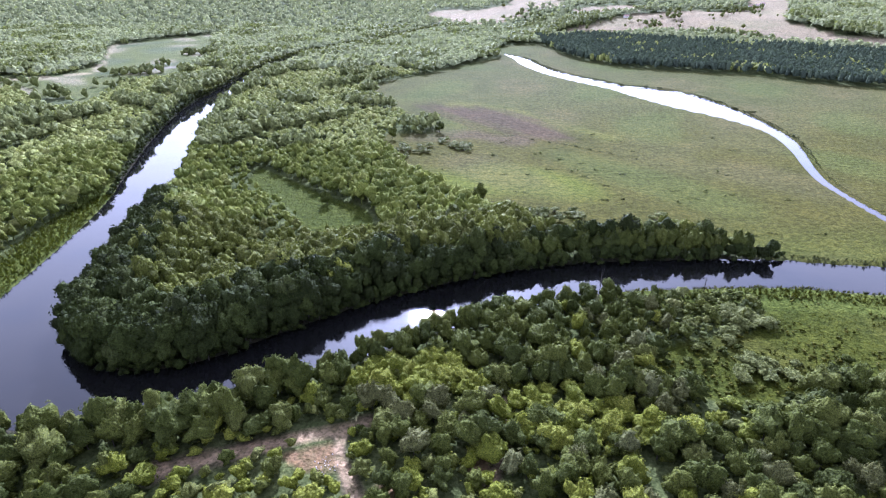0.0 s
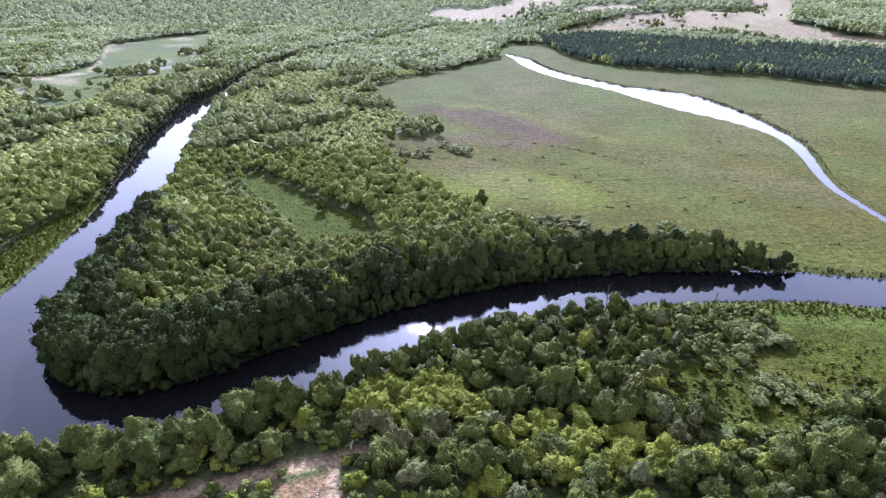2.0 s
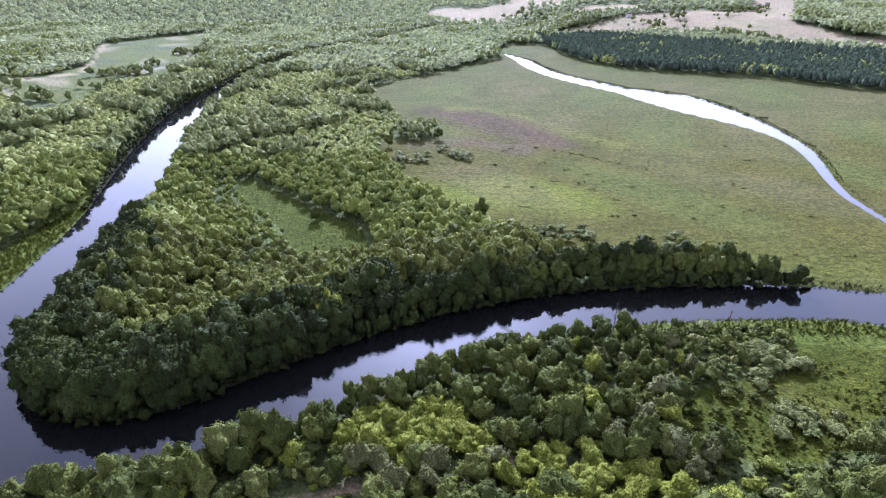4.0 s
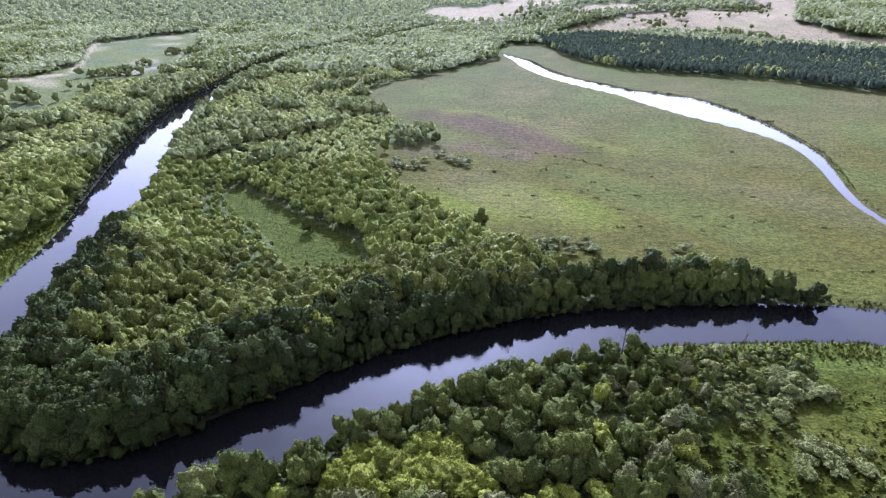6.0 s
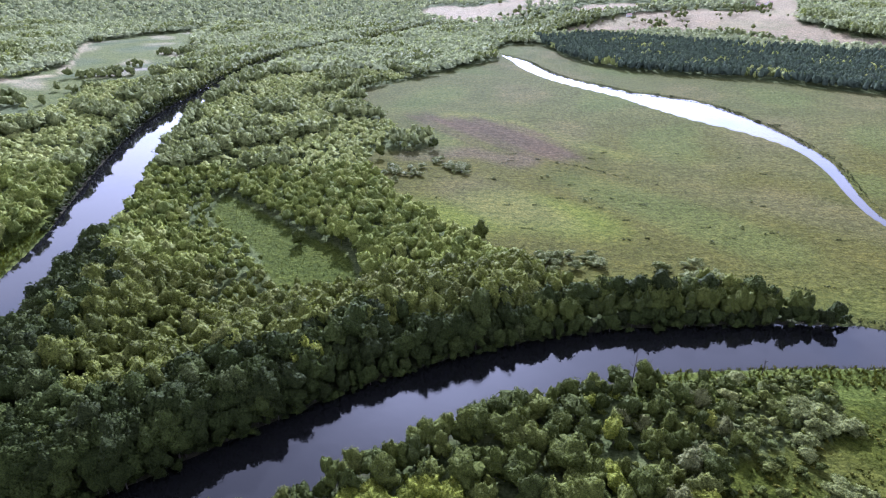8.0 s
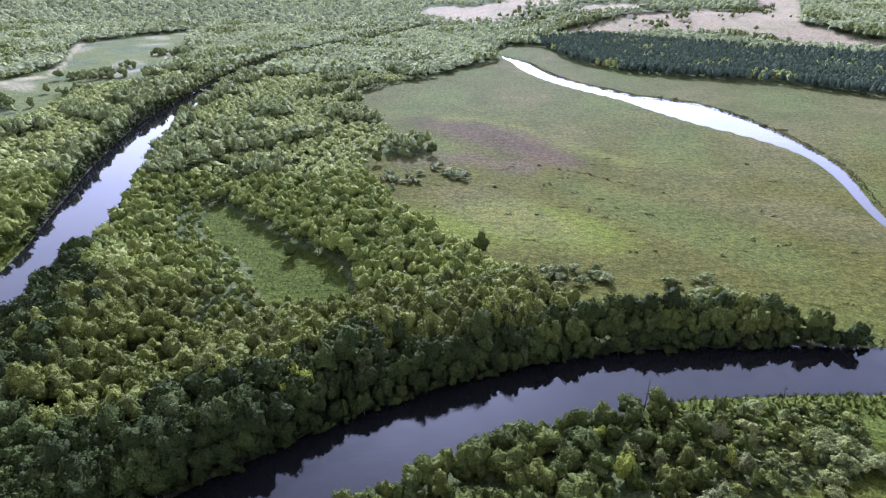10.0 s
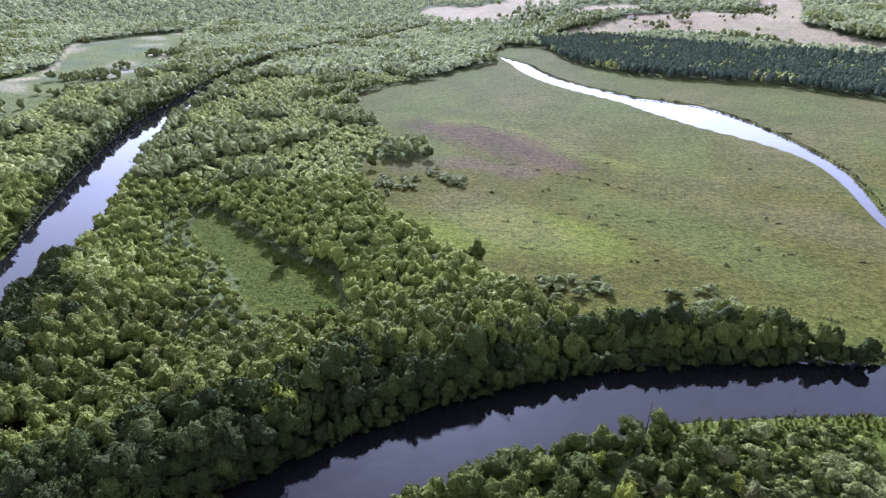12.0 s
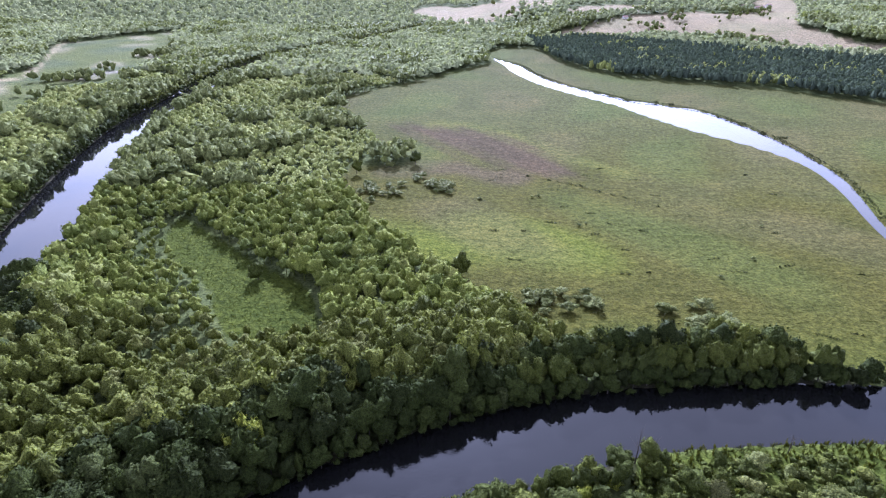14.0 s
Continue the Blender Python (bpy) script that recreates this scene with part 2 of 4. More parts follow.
RIVER = smooth_line([(420, 150, 10), (250, 157, 10), (144, 159, 10), (109, 164, 10), (80, 164, 10), (50, 162, 10.5), (21, 154, 11.5), (0, 145, 12), (-20, 134, 12),
    (-40, 121, 11), (-58, 110, 10), (-78, 105, 11), (-100, 111, 14), (-115, 130, 14.5), (-119, 155, 13), (-122, 185, 12), (-127, 225, 12), (-136, 265, 12.5),
    (-149, 320, 12.5), (-159, 375, 12), (-163, 420, 11), (-163, 470, 9), (-160, 530, 9), (-135, 640, 9), (-60, 760, 9), (0, 900, 8)])
STREAM = smooth_line([(60, 650, 0.5), (71, 622, 4), (78, 600, 7.5), (80, 582, 8.5), (87, 551, 8), (95, 528, 8.3), (108, 503, 8.3), (125, 478, 9), (137, 460, 9.5), (149, 445, 16), (161, 430, 21),
    (171, 405, 19), (180, 383, 14), (187, 360, 9), (190, 338, 5.5), (189, 317, 4.8), (183, 293, 3.8), (176, 272, 3.2), (170.5, 251, 2.8), (169.5, 233, 2.4), (170, 212, 2.6), (173, 185, 3), (184, 160, 3)])
MARSH = smooth_line([(104, 177), (97, 179), (81, 186), (67, 185), (51, 182), (41, 183), (31, 191), (26, 199), (17, 213), (8, 225), (-1, 239), (-11, 255), (-23, 275),
    (-33, 300), (-31, 330), (-14, 328), (-3, 342), (-15, 358), (-31, 382), (-40, 408), (-53, 438), (-55, 470), (-43, 490), (-12, 524), (8, 546), (36, 587), (54, 605),
    (60, 640), (70, 700), (105, 712), (114, 700), (124, 623), (143, 580), (171, 548), (228, 524), (266, 510), (297, 475), (337, 455), (440, 420), (440, 165), (250, 165), (140, 167)], True, 3)
CLEARING = smooth_line([(-85, 267), (-65, 248), (-45, 228), (-32, 218), (-25, 193), (-45, 191), (-54, 203), (-59, 215), (-71, 227), (-84, 243), (-89, 262)], True)
PASTURE = smooth_line([(-420, 430), (-344, 444), (-320, 448), (-277, 402), (-246, 388), (-244, 418), (-248, 455), (-252, 482), (-228, 498), (-225, 540), (-232, 584), (-226, 622), (-275, 735), (-291, 835), (-315, 797), (-341, 774), (-358, 741), (-380, 711), (-353, 644), (-326, 581), (-323, 537), (-326, 512), (-379, 504), (-440, 500)], True, 3)
MEADOW = smooth_line([(94, 152), (130, 147), (220, 147), (220, 98), (118, 108), (106, 108), (84, 106), (72, 102), (60, 104), (54, 110), (51, 116), (58, 125), (70, 129), (82, 131), (89, 138), (91, 146)], True)
STUBBLE = smooth_line([(-30, 1040), (18, 1200), (113, 1095), (128, 950), (116, 916), (80, 919), (30, 934)], True)
HILLSIDE = smooth_line([(140, 785), (166, 811), (207, 832), (246, 845), (308, 852), (344, 868), (374, 850), (425, 880), (474, 980), (520, 970), (440, 800), (404, 741), (414, 711), (421, 675), (437, 651), (470, 625), (446, 598), (404, 640), (368, 660), (335, 700), (255, 750), (165, 770)], True, 4)
UPFIELD = smooth_line([(183, 905), (233, 947), (294, 954), (333, 921), (269, 874), (216, 877)], True)
FARSTRIP = smooth_line([(122, 1138), (199, 1040), (187, 975), (148, 945), (130, 1002)], True)
TRACK = smooth_line([(-58, 83, 1.2), (-45.3, 87, 1.3), (-40.7, 88.8, 1.3), (-35.5, 90.7, 1.3), (-28.9, 92.8, 1.3), (-23.2, 94.1, 1.3), (-19.3, 95.7, 1.2), (-15.8, 97.4, 1.0)])
BRANCH = smooth_line([(-21.2, 94, 0.9), (-21.5, 90.4, 0.8), (-20.5, 86.6, 0.8), (-18.5, 82.3, 0.8), (-16.9, 78.3, 0.8), (-14.5, 70, 0.8)])
FOOTPATH = smooth_line([(14, 104, 0.3), (13.6, 97.7, 0.35), (12.8, 92.7, 0.35), (11, 86, 0.3), (9, 79, 0.3)])
BARE = smooth_line([(-34.5, 87.6), (-30.6, 89.8), (-22.1, 91.6), (-20.5, 84.4), (-24.5, 82.0), (-29.2, 83.4)], True)

MAUVE = [(-8, 396, 4), (18, 376, 14), (42, 350, 16), (66, 321, 5)]


def height(x, y):
    """The lie of the land: flat by the rivers, with banks, and rising to hills far off."""
    s = np.minimum(channel(RIVER, x, y), channel(STREAM, x, y))
    z = np.clip(0.45 * s + 0.2, -2.0, 0.35)
    d = 0.62 * (x - 124) + 0.785 * (y - 623)
    z = z + 24 * ease(110, 300, d) * ease(40, 160, x) + 0.05 * np.maximum(d - 330, 0) * ease(40, 200, x)
    z = z + 0.06 * np.maximum(y - 900, 0) * ease(100, -400, x)
    return z


def on_land(x, y):
    return float(height(np.array([x], float), np.array([y], float))[0])


def within(poly, x, y, soft, shift=0.0):
    """How far a place is inside an outline, from 0 at its edge to 1 at that depth."""
    edge = channel(np.c_[np.vstack([poly, poly[:1]]), np.zeros(len(poly) + 1)], x, y)
    return inside(poly, x, y) * ease(0, soft, edge - shift)


def blend(base, colour, mask):
    return base * (1 - mask[:, None]) + np.array(colour) * mask[:, None]


def land_cover(x, y):
    """The colours of what grows or lies on the ground."""
    c = np.tile(np.array([0.070, 0.082, 0.030]), (len(x), 1))
    wob = 6 * np.sin(x * 0.11 + 2 * np.sin(y * 0.05)) + 5 * np.sin(y * 0.09 + x * 0.03)
    m = inside(MARSH, x, y).astype(float)
    c = blend(c, (0.059, 0.057, 0.012), m)
    c = blend(c, (0.064, 0.068, 0.022), m * ease(300, 430, y) * 0.8)
    c = blend(c, (0.074, 0.071, 0.024), m * ease(60, 0, np.abs(y - 300 - 0.6 * (x - 120) + 3 * wob)) * ease(60, 130, x) * 0.6)
    c = blend(c, (0.090, 0.104, 0.014), m * ease(34, 8, np.hypot(0.6 * (x - 27), y - 248) + wob) * 0.9)
    c = blend(c, (0.066, 0.075, 0.013), m * ease(40, 0, channel(RIVER, x, y)) * 0.6)
    c = blend(c, (0.100, 0.104, 0.022), m * ease(9, 2, channel([(10, 402, 3), (36, 385, 4), (66, 352, 4), (92, 322, 1)], x, y) + 0.35 * wob) * 0.6)
    c = blend(c, (0.062, 0.045, 0.027), m * ease(10, -6, channel(MAUVE, x, y) + 0.5 * wob + 3 * np.sin(0.5 * x + 0.3 * y)) * 0.9)
    c = blend(c, (0.078, 0.058, 0.034), m * ease(7, -4, channel([(-14, 322, 5), (18, 326, 7), (40, 312, 4)], x, y) + 0.5 * wob) * 0.75)
    spare = ease(2, 12, channel(MAUVE, x, y))
    patch = spare * np.sin(x * 0.052 + 1.7 * np.sin(y * 0.021 + 1)) * np.sin(y * 0.031 - 0.4 * np.sin(x * 0.04))
    c = blend(c, (0.084, 0.074, 0.030), m * ease(0.25, 0.8, patch) * 0.5)
    c = blend(c, (0.068, 0.086, 0.020), m * ease(-0.25, -0.8, patch) * 0.4)
    m = inside(CLEARING, x, y).astype(float)
    c = blend(c, (0.045, 0.056, 0.009), m)
    m = inside(MEADOW, x, y).astype(float)
    c = blend(c, (0.041, 0.048, 0.006), m)
    c = blend(c, (0.056, 0.058, 0.012), m * ease(2, 9, wob) * 0.6)
    c = blend(c, (0.036, 0.046, 0.008), m * ease(-3, -9, wob) * 0.7)
    bank = ease(-2, 0.5, channel(RIVER, x, y)) * ease(16, 9, channel(RIVER, x, y))
    c = blend(c, (0.064, 0.078, 0.014), bank * ((x < -128) & (y > 110) & (y < 262) | (x > 45) & (y < 158)))
    m = inside(PASTURE, x, y).astype(float)
    c = blend(c, (0.080, 0.090, 0.030), m)
    c = blend(c, (0.210, 0.182, 0.125), m * ease(0.3, 0.8, np.sin(x * 0.07 + 1.6 * np.sin(y * 0.04)) * np.sin(y * 0.06 + x * 0.02)) * 0.6)
    c = blend(c, (0.066, 0.080, 0.042), m * ease(-0.15, -0.7, np.sin(x * 0.05 + 1.2 * np.sin(y * 0.03)) * np.sin(y * 0.045 - x * 0.03)) * 0.7)
    c = blend(c, (0.23, 0.195, 0.125), m * ease(5, 1, channel([(-420, 478, 2), (-330, 505, 5), (-305, 535, 1), (-345, 625, 0.5), (-378, 712, 0.5)], x, y)) * 0.9)
    c = blend(c, (0.204, 0.184, 0.156), m * ease(5, 1, channel([(-262, 545, 3), (-240, 560, 3)], x, y)))
    m = (inside(STUBBLE, x, y) | inside(HILLSIDE, x, y) | inside(UPFIELD, x, y) | inside(FARSTRIP, x, y)).astype(float)
    c = blend(c, (0.200, 0.164, 0.104), m)
    c = blend(c, (0.185, 0.165, 0.095), m * ease(0.1, 0.9, np.sin(x * 0.031 + np.sin(y * 0.017)) * np.sin(y * 0.04)) * 0.7)
    # darker strip of ground close along the river's edge
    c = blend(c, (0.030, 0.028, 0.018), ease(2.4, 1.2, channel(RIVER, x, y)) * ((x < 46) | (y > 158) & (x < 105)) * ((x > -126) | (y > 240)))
    for way in (TRACK, BRANCH, FOOTPATH):
        c = blend(c, (0.085, 0.070, 0.042), ease(2.2, 0.8, channel(way, x, y) + 0.08 * wob))
    worn = 0.5 + 0.5 * np.sin(x * 1.9 + 2 * np.sin(y * 1.3)) * np.sin(y * 1.5 + 1.3 * np.sin(x * 0.8))
    c = blend(c, (0.155, 0.100, 0.056), within(BARE, x, y, 1.2, 0.9 * worn) * (0.7 + 0.3 * worn))
    c = blend(c, (0.130, 0.080, 0.046), np.maximum(ease(4, 2, np.hypot(x + 10, 0.7 * (y - 78)) + 0.1 * wob), ease(3, 1.5, np.hypot(x - 7, 0.6 * (y - 84)) + 0.1 * wob)) * 0.8)
    for way in (TRACK, BRANCH, FOOTPATH):
        c = blend(c, (0.245, 0.178, 0.112), ease(0.6, -0.3, channel(way, x, y) + 0.25 * np.sin(1.1 * x + 0.7 * y)))
    return c


# ---------------------------------------------------------------- meshes
def mesh_of(name, verts, quads, mat, tint=None, smooth=False, normals=None):
    """A mesh of four-sided faces from arrays."""
    me = bpy.data.meshes.new(name)
    me.vertices.add(len(verts))
    me.vertices.foreach_set("co", np.asarray(verts, np.float32).ravel())
    me.loops.add(4 * len(quads))
    me.loops.foreach_set("vertex_index", np.asarray(quads, np.int32).ravel())
    me.polygons.add(len(quads))
    me.polygons.foreach_set("loop_start", np.arange(0, 4 * len(quads), 4, dtype=np.int32))
    if smooth:
        me.polygons.foreach_set("use_smooth", np.ones(len(quads), bool))
    me.materials.append(mat)
    if tint is not None:
        me.attributes.new("tint", "FLOAT", "POINT").data.foreach_set("value", np.asarray(tint, np.float32))
    me.update(calc_edges=True)
    if normals is not None:
        me.normals_split_custom_set_from_vertices(np.asarray(normals, np.float32))
    return me


def ground_sheet():
    """One sheet to the horizon, finest where the land is seen from the air."""
    fine = np.linspace(-46, 46, 310)
    ang = np.radians(np.r_[fine, np.linspace(46, 314, 60)[1:-1]])
    rad = np.r_[0.5, 25 * (6000 / 25) ** np.linspace(0, 1, 310)]
    a, r = np.meshgrid(ang, rad)
    x, y = (r * np.sin(a)).ravel(), (r * np.cos(a)).ravel()
    z = height(x, y)
    k, w = np.arange(len(rad) - 1)[:, None], len(ang)
    j = np.arange(w)[None]
    q = np.stack([k * w + j, k * w + (j + 1) % w, (k + 1) * w + (j + 1) % w, (k + 1) * w + j], -1).reshape(-1, 4)[:, ::-1]
    me = mesh_of("ground", np.c_[x, y, z], q, GROUND, smooth=True)
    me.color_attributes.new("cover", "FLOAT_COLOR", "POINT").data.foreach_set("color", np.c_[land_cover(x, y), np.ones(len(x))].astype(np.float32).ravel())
    return tagged(new("ground", me), "river lowland with green marsh, woods and tan fields", "ground", kind="structure")


ground_sheet()
WATER_LEVEL = -0.15
wx, wy = np.meshgrid(np.linspace(-450, 450, 10), np.linspace(40, 940, 10))
wq = np.array([(j * 10 + i, j * 10 + i + 1, j * 10 + i + 11, j * 10 + i + 10) for j in range(9) for i in range(9)])
tagged(new("water", mesh_of("water", np.c_[wx.ravel(), wy.ravel(), np.full(100, WATER_LEVEL)], wq, WATER)), "calm dark river water that mirrors sky and trees", "river", kind="structure")


# ---------------------------------------------------------------- trees
def unit(v):
    return v / (np.linalg.norm(v, axis=-1, keepdims=True) + 1e-9)


def ball(rings=4, sides=8):
    """Directions on a ball, as rings of quads with a closed top."""
    th = np.linspace(0.16, 0.92 * math.pi, rings + 1)
    ph = np.arange(sides) * 2 * math.pi / sides
    t, p = np.meshgrid(th, ph, indexing="ij")
    p = p + 0.5 * (t - th[0]) / (th[1] - th[0]) * 2 * math.pi / sides
    v = np.stack([np.sin(t) * np.cos(p), np.sin(t) * np.sin(p), np.cos(t)], -1).reshape(-1, 3)
    i, j = np.meshgrid(np.arange(rings), np.arange(sides), indexing="ij")
    q = np.stack([i * sides + j, (i + 1) * sides + j, (i + 1) * sides + (j + 1) % sides, i * sides + (j + 1) % sides], -1).reshape(-1, 4)
    top = np.array([[0, 2 * k + 1, 2 * k + 2, 2 * k + 3] for k in range((sides - 2) // 2)])
    return v, np.vstack([q, top])


def smooth_normals(v, q):
    """Normals at the corners of a mesh of quads, pointing as its faces do."""
    face = np.cross(v[q[:, 2]] - v[q[:, 0]], v[q[:, 3]] - v[q[:, 1]])
    out = np.zeros_like(v)
    for k in range(4):
        np.add.at(out, q[:, k], face)
    return unit(out)


def crown_shape(seed, cards, size, boughs=8, clumps=34, wide=0.46, low=0.06, shell=(9, 14), rough=0.07, tall_boughs=0.0, ragged=0.0, calm=0.0):
    """A crown one metre high in all: boughs swollen with rounded clumps of leaves, as one lumpy body with creases between the clumps, and loose sprays of leaves over it."""
    rng = np.random.default_rng(seed)
    mid, tall = (1 + low) / 2, (1 - low) / 2
    size_of = np.array([wide, wide, tall])
    # boughs fill the crown; clumps sit on their outer side
    d = unit(rng.normal(size=(boughs, 3)))
    d[:, 2] = np.abs(d[:, 2]) * np.where(rng.random(boughs) < 0.25, -0.5, 1.0)
    d[0] = (0.15, 0.05, 1.0)
    d = unit(d)
    centre = d * rng.uniform(0.42 - 0.05 * ragged, 0.58 + 0.14 * ragged, (boughs, 1))
    radius = rng.uniform(0.30 - 0.08 * ragged, 0.42 - 0.03 * ragged, boughs)
    pick = rng.integers(0, boughs, clumps)
    way = unit(unit(rng.normal(size=(clumps, 3))) + 1.1 * d[pick] + (0, 0, 0.25))
    small = rng.uniform(0.10, 0.20, clumps) * (34 / clumps) ** 0.4
    spot = centre[pick] + way * (radius[pick] - 0.35 * small)[:, None]
    spot[:, 2] += tall_boughs * rng.random(clumps) * (spot[:, 2] > 0.2)
    bv, bq = ball(*shell)
    bv = unit(bv)
    c_all, r_all = np.vstack([centre, spot]), np.r_[radius, small]
    along_ray = bv @ c_all.T
    disc = along_ray**2 - (c_all**2).sum(1)[None] + r_all[None] ** 2
    reach = np.where(disc > 0, along_ray + np.sqrt(np.maximum(disc, 0)), 0.0).max(1)
    reach = np.maximum(reach, 0.40) * (1 + rough * rng.normal(size=len(bv)))
    v = 0.95 * bv * reach[:, None] * size_of + (0, 0, mid)
    v[:, 2] = np.clip(v[:, 2], -0.03, None)
    q, soft = bq, smooth_normals(v, bq)
    if cards:
        take = rng.choice(clumps, cards, p=small**2 / (small**2).sum())
        out = unit(unit(rng.normal(size=(cards, 3))) + 0.8 * unit(spot[take]) + (0, 0, 0.25))
        pos = (spot[take] + out * small[take, None] * rng.uniform(0.94, 1.0, (cards, 1)) * (1 + 0.45 * rng.random((cards, 1)) ** 3)) * size_of + (0, 0, mid)
        pos[:, 2] = np.clip(pos[:, 2], 0.02, None)
        nor = unit(out + rng.normal(size=(cards, 3)) * 0.35)
        t1 = unit(np.cross(nor, rng.normal(size=(cards, 3))))
        t2 = np.cross(nor, t1)
        a, b = size * rng.uniform(0.6, 1.4, (cards, 1)), size * rng.uniform(0.4, 0.85, (cards, 1))
        cv = np.stack([pos - a * t1, pos - b * t2 + 0.25 * a * t1, pos + a * t1, pos + b * t2 - 0.2 * a * t1], 1).reshape(-1, 3)
        q = np.vstack([q, np.arange(4 * cards).reshape(-1, 4) + len(v)])
        v = np.vstack([v, cv])
        soft = np.vstack([soft, np.repeat(unit(out + 0.26 * rng.normal(size=(cards, 3))), 4, 0)])
    return v, q, unit(soft + (0, 0, calm))


def tube(a, b, ra, rb, sides=6):
    """A tapered limb from a to b."""
    a, b = np.array(a, float), np.array(b, float)
    u = unit(b - a)
    s = unit(np.cross(u, (0.3, 1.0, 0.2)))
    t = np.cross(u, s)
    ph = np.arange(sides) * 2 * math.pi / sides
    ring = np.cos(ph)[:, None] * s + np.sin(ph)[:, None] * t
    j = np.arange(sides)
    return np.vstack([a + ra * ring, b + rb * ring]), np.stack([j, (j + 1) % sides, sides + (j + 1) % sides, sides + j], -1), np.vstack([ring, ring])


def joined(pieces):
    v, q, soft, n0 = [], [], [], 0
    for pv, pq, pn in pieces:
        v.append(pv)
        q.append(np.asarray(pq) + n0)
        soft.append(pn)
        n0 += len(pv)
    return np.vstack(v), np.vstack(q), np.vstack(soft)


def trunk_shape(seed):
    rng = np.random.default_rng(seed)
    pieces = [tube((0, 0, -0.05), (0.01, 0.01, 0.35), 0.022, 0.015), tube((0.01, 0.01, 0.35), (0.0, 0.02, 0.8), 0.015, 0.005)]
    for k in range(5):
        a = k * 1.257 + rng.uniform(-0.4, 0.4)
        z = rng.uniform(0.2, 0.5)
        pieces.append(tube((0, 0, z), (0.24 * math.cos(a), 0.24 * math.sin(a), z + rng.uniform(0.12, 0.28)), 0.009, 0.003, 5))
    return joined(pieces)


def scattered(seed, box, step, keep):
    """Uneven places on a loose grid inside a box of the plan, where keep(x, y) holds."""
    rng = np.random.default_rng(seed)
    x0, y0, x1, y1 = box
    x, y = np.meshgrid(np.arange(x0, x1, step), np.arange(y0, y1, step))
    x, y = x.ravel() + rng.uniform(-0.6, 0.6, x.size) * step, y.ravel() + rng.uniform(-0.6, 0.6, x.size) * step
    ok = keep(x, y)
    return x[ok], y[ok], np.random.default_rng(seed + 1)


def in_view(x, y, margin=25):
    """The wedge of land that the flight looks over."""
    return (np.abs(x) < 0.80 * (y + 22) + margin) & (y > 60)


def woods(x, y, bank=2.5):
    open_land = inside(MARSH, x, y) | inside(CLEARING, x, y) | inside(PASTURE, x, y) | inside(MEADOW, x, y) | inside(STUBBLE, x, y) | inside(HILLSIDE, x, y) | inside(UPFIELD, x, y) | inside(FARSTRIP, x, y) | inside(BARE, x, y)
    r = channel(RIVER, x, y)
    strip = (x < -125) & (y > 100) & (y < 245) & (r < 15 * ease(250, 190, y))
    reeds = (x > 48) & (y < 160) & (r < 5)
    ways = np.minimum(np.minimum(channel(TRACK, x, y), channel(BRANCH, x, y)), channel(FOOTPATH, x, y))
    return in_view(x, y) & ~open_land & ~strip & ~reeds & (r > bank) & (channel(STREAM, x, y) > 6) & (ways > 1.2)


def forest(name, shapes, x, y, tall, mat, label, category, rng, spread=(0.9, 1.25)):
    """Many trees too many to count, as one thing."""
    verts, quads, tints, normals, n0 = [], [], [], [], 0
    z = height(x, y)
    for k, (sv, sq, sn) in enumerate(shapes):
        some = np.arange(k, len(x), len(shapes))
        if not len(some):
            continue
        a = rng.uniform(0, 2 * math.pi, len(some))
        h = tall[some]
        w = h * rng.uniform(*spread, len(some))
        ca, sa = np.cos(a) * w, np.sin(a) * w
        vx = sv[None, :, 0] * ca[:, None] - sv[None, :, 1] * sa[:, None] + x[some, None]
        vy = sv[None, :, 0] * sa[:, None] + sv[None, :, 1] * ca[:, None] + y[some, None]
        vz = sv[None, :, 2] * h[:, None] + z[some, None]
        verts.append(np.stack([vx, vy, vz], -1).reshape(-1, 3))
        quads.append((sq[None] + (np.arange(len(some)) * len(sv))[:, None, None]).reshape(-1, 4) + n0)
        tints.append(np.repeat(rng.uniform(0, 1, len(some)), len(sv)))
        ca, sa = np.cos(a)[:, None], np.sin(a)[:, None]
        normals.append(np.stack([sn[None, :, 0] * ca - sn[None, :, 1] * sa, sn[None, :, 0] * sa + sn[None, :, 1] * ca, np.tile(sn[None, :, 2], (len(some), 1))], -1).reshape(-1, 3))
        n0 += len(verts[-1])
    me = mesh_of(name, np.vstack(verts), np.vstack(quads), mat, np.concatenate(tints), True, np.vstack(normals))
    return tagged(new(name, me), label, category, kind="stuff")


def tree_kind(name, label, seeds, cards, size, mat, category="tree", **shape):
    """A few trees one metre high, each with its trunk and crown, to be copied."""
    kinds = []
    for s in seeds:
        root = tagged(new(name), label, category)
        tv, tq, _ = trunk_shape(s)
        cv, cq, cn = crown_shape(s, cards, size, **shape)
        for part_name, me in (("trunk", mesh_of("trunk", tv, tq, BARK, smooth=True)), ("crown", mesh_of("crown", cv, cq, mat, None, True, cn))):
            child = new(part_name, me)
            child.parent = root
        kinds.append(root)
    return kinds


def plant(kind, x, y, tall, turn, wide, group, used):
    """Sets a tree of that kind at a place: the first one itself, then copies."""
    m = pose(x, y, on_land(x, y), 0, 0, turn)
    ob = copy_thing(kind, m) if kind in used else kind
    used.add(kind)
    uneven = 1 + 0.16 * math.sin(7.3 * x + 3.1 * y)
    ob.matrix_basis = m @ Matrix.Diagonal((tall * wide * uneven, tall * wide / uneven, tall, 1))
    return tagged(ob, group=group)


LOWER = RIVER[: 13 * 6][::-1]


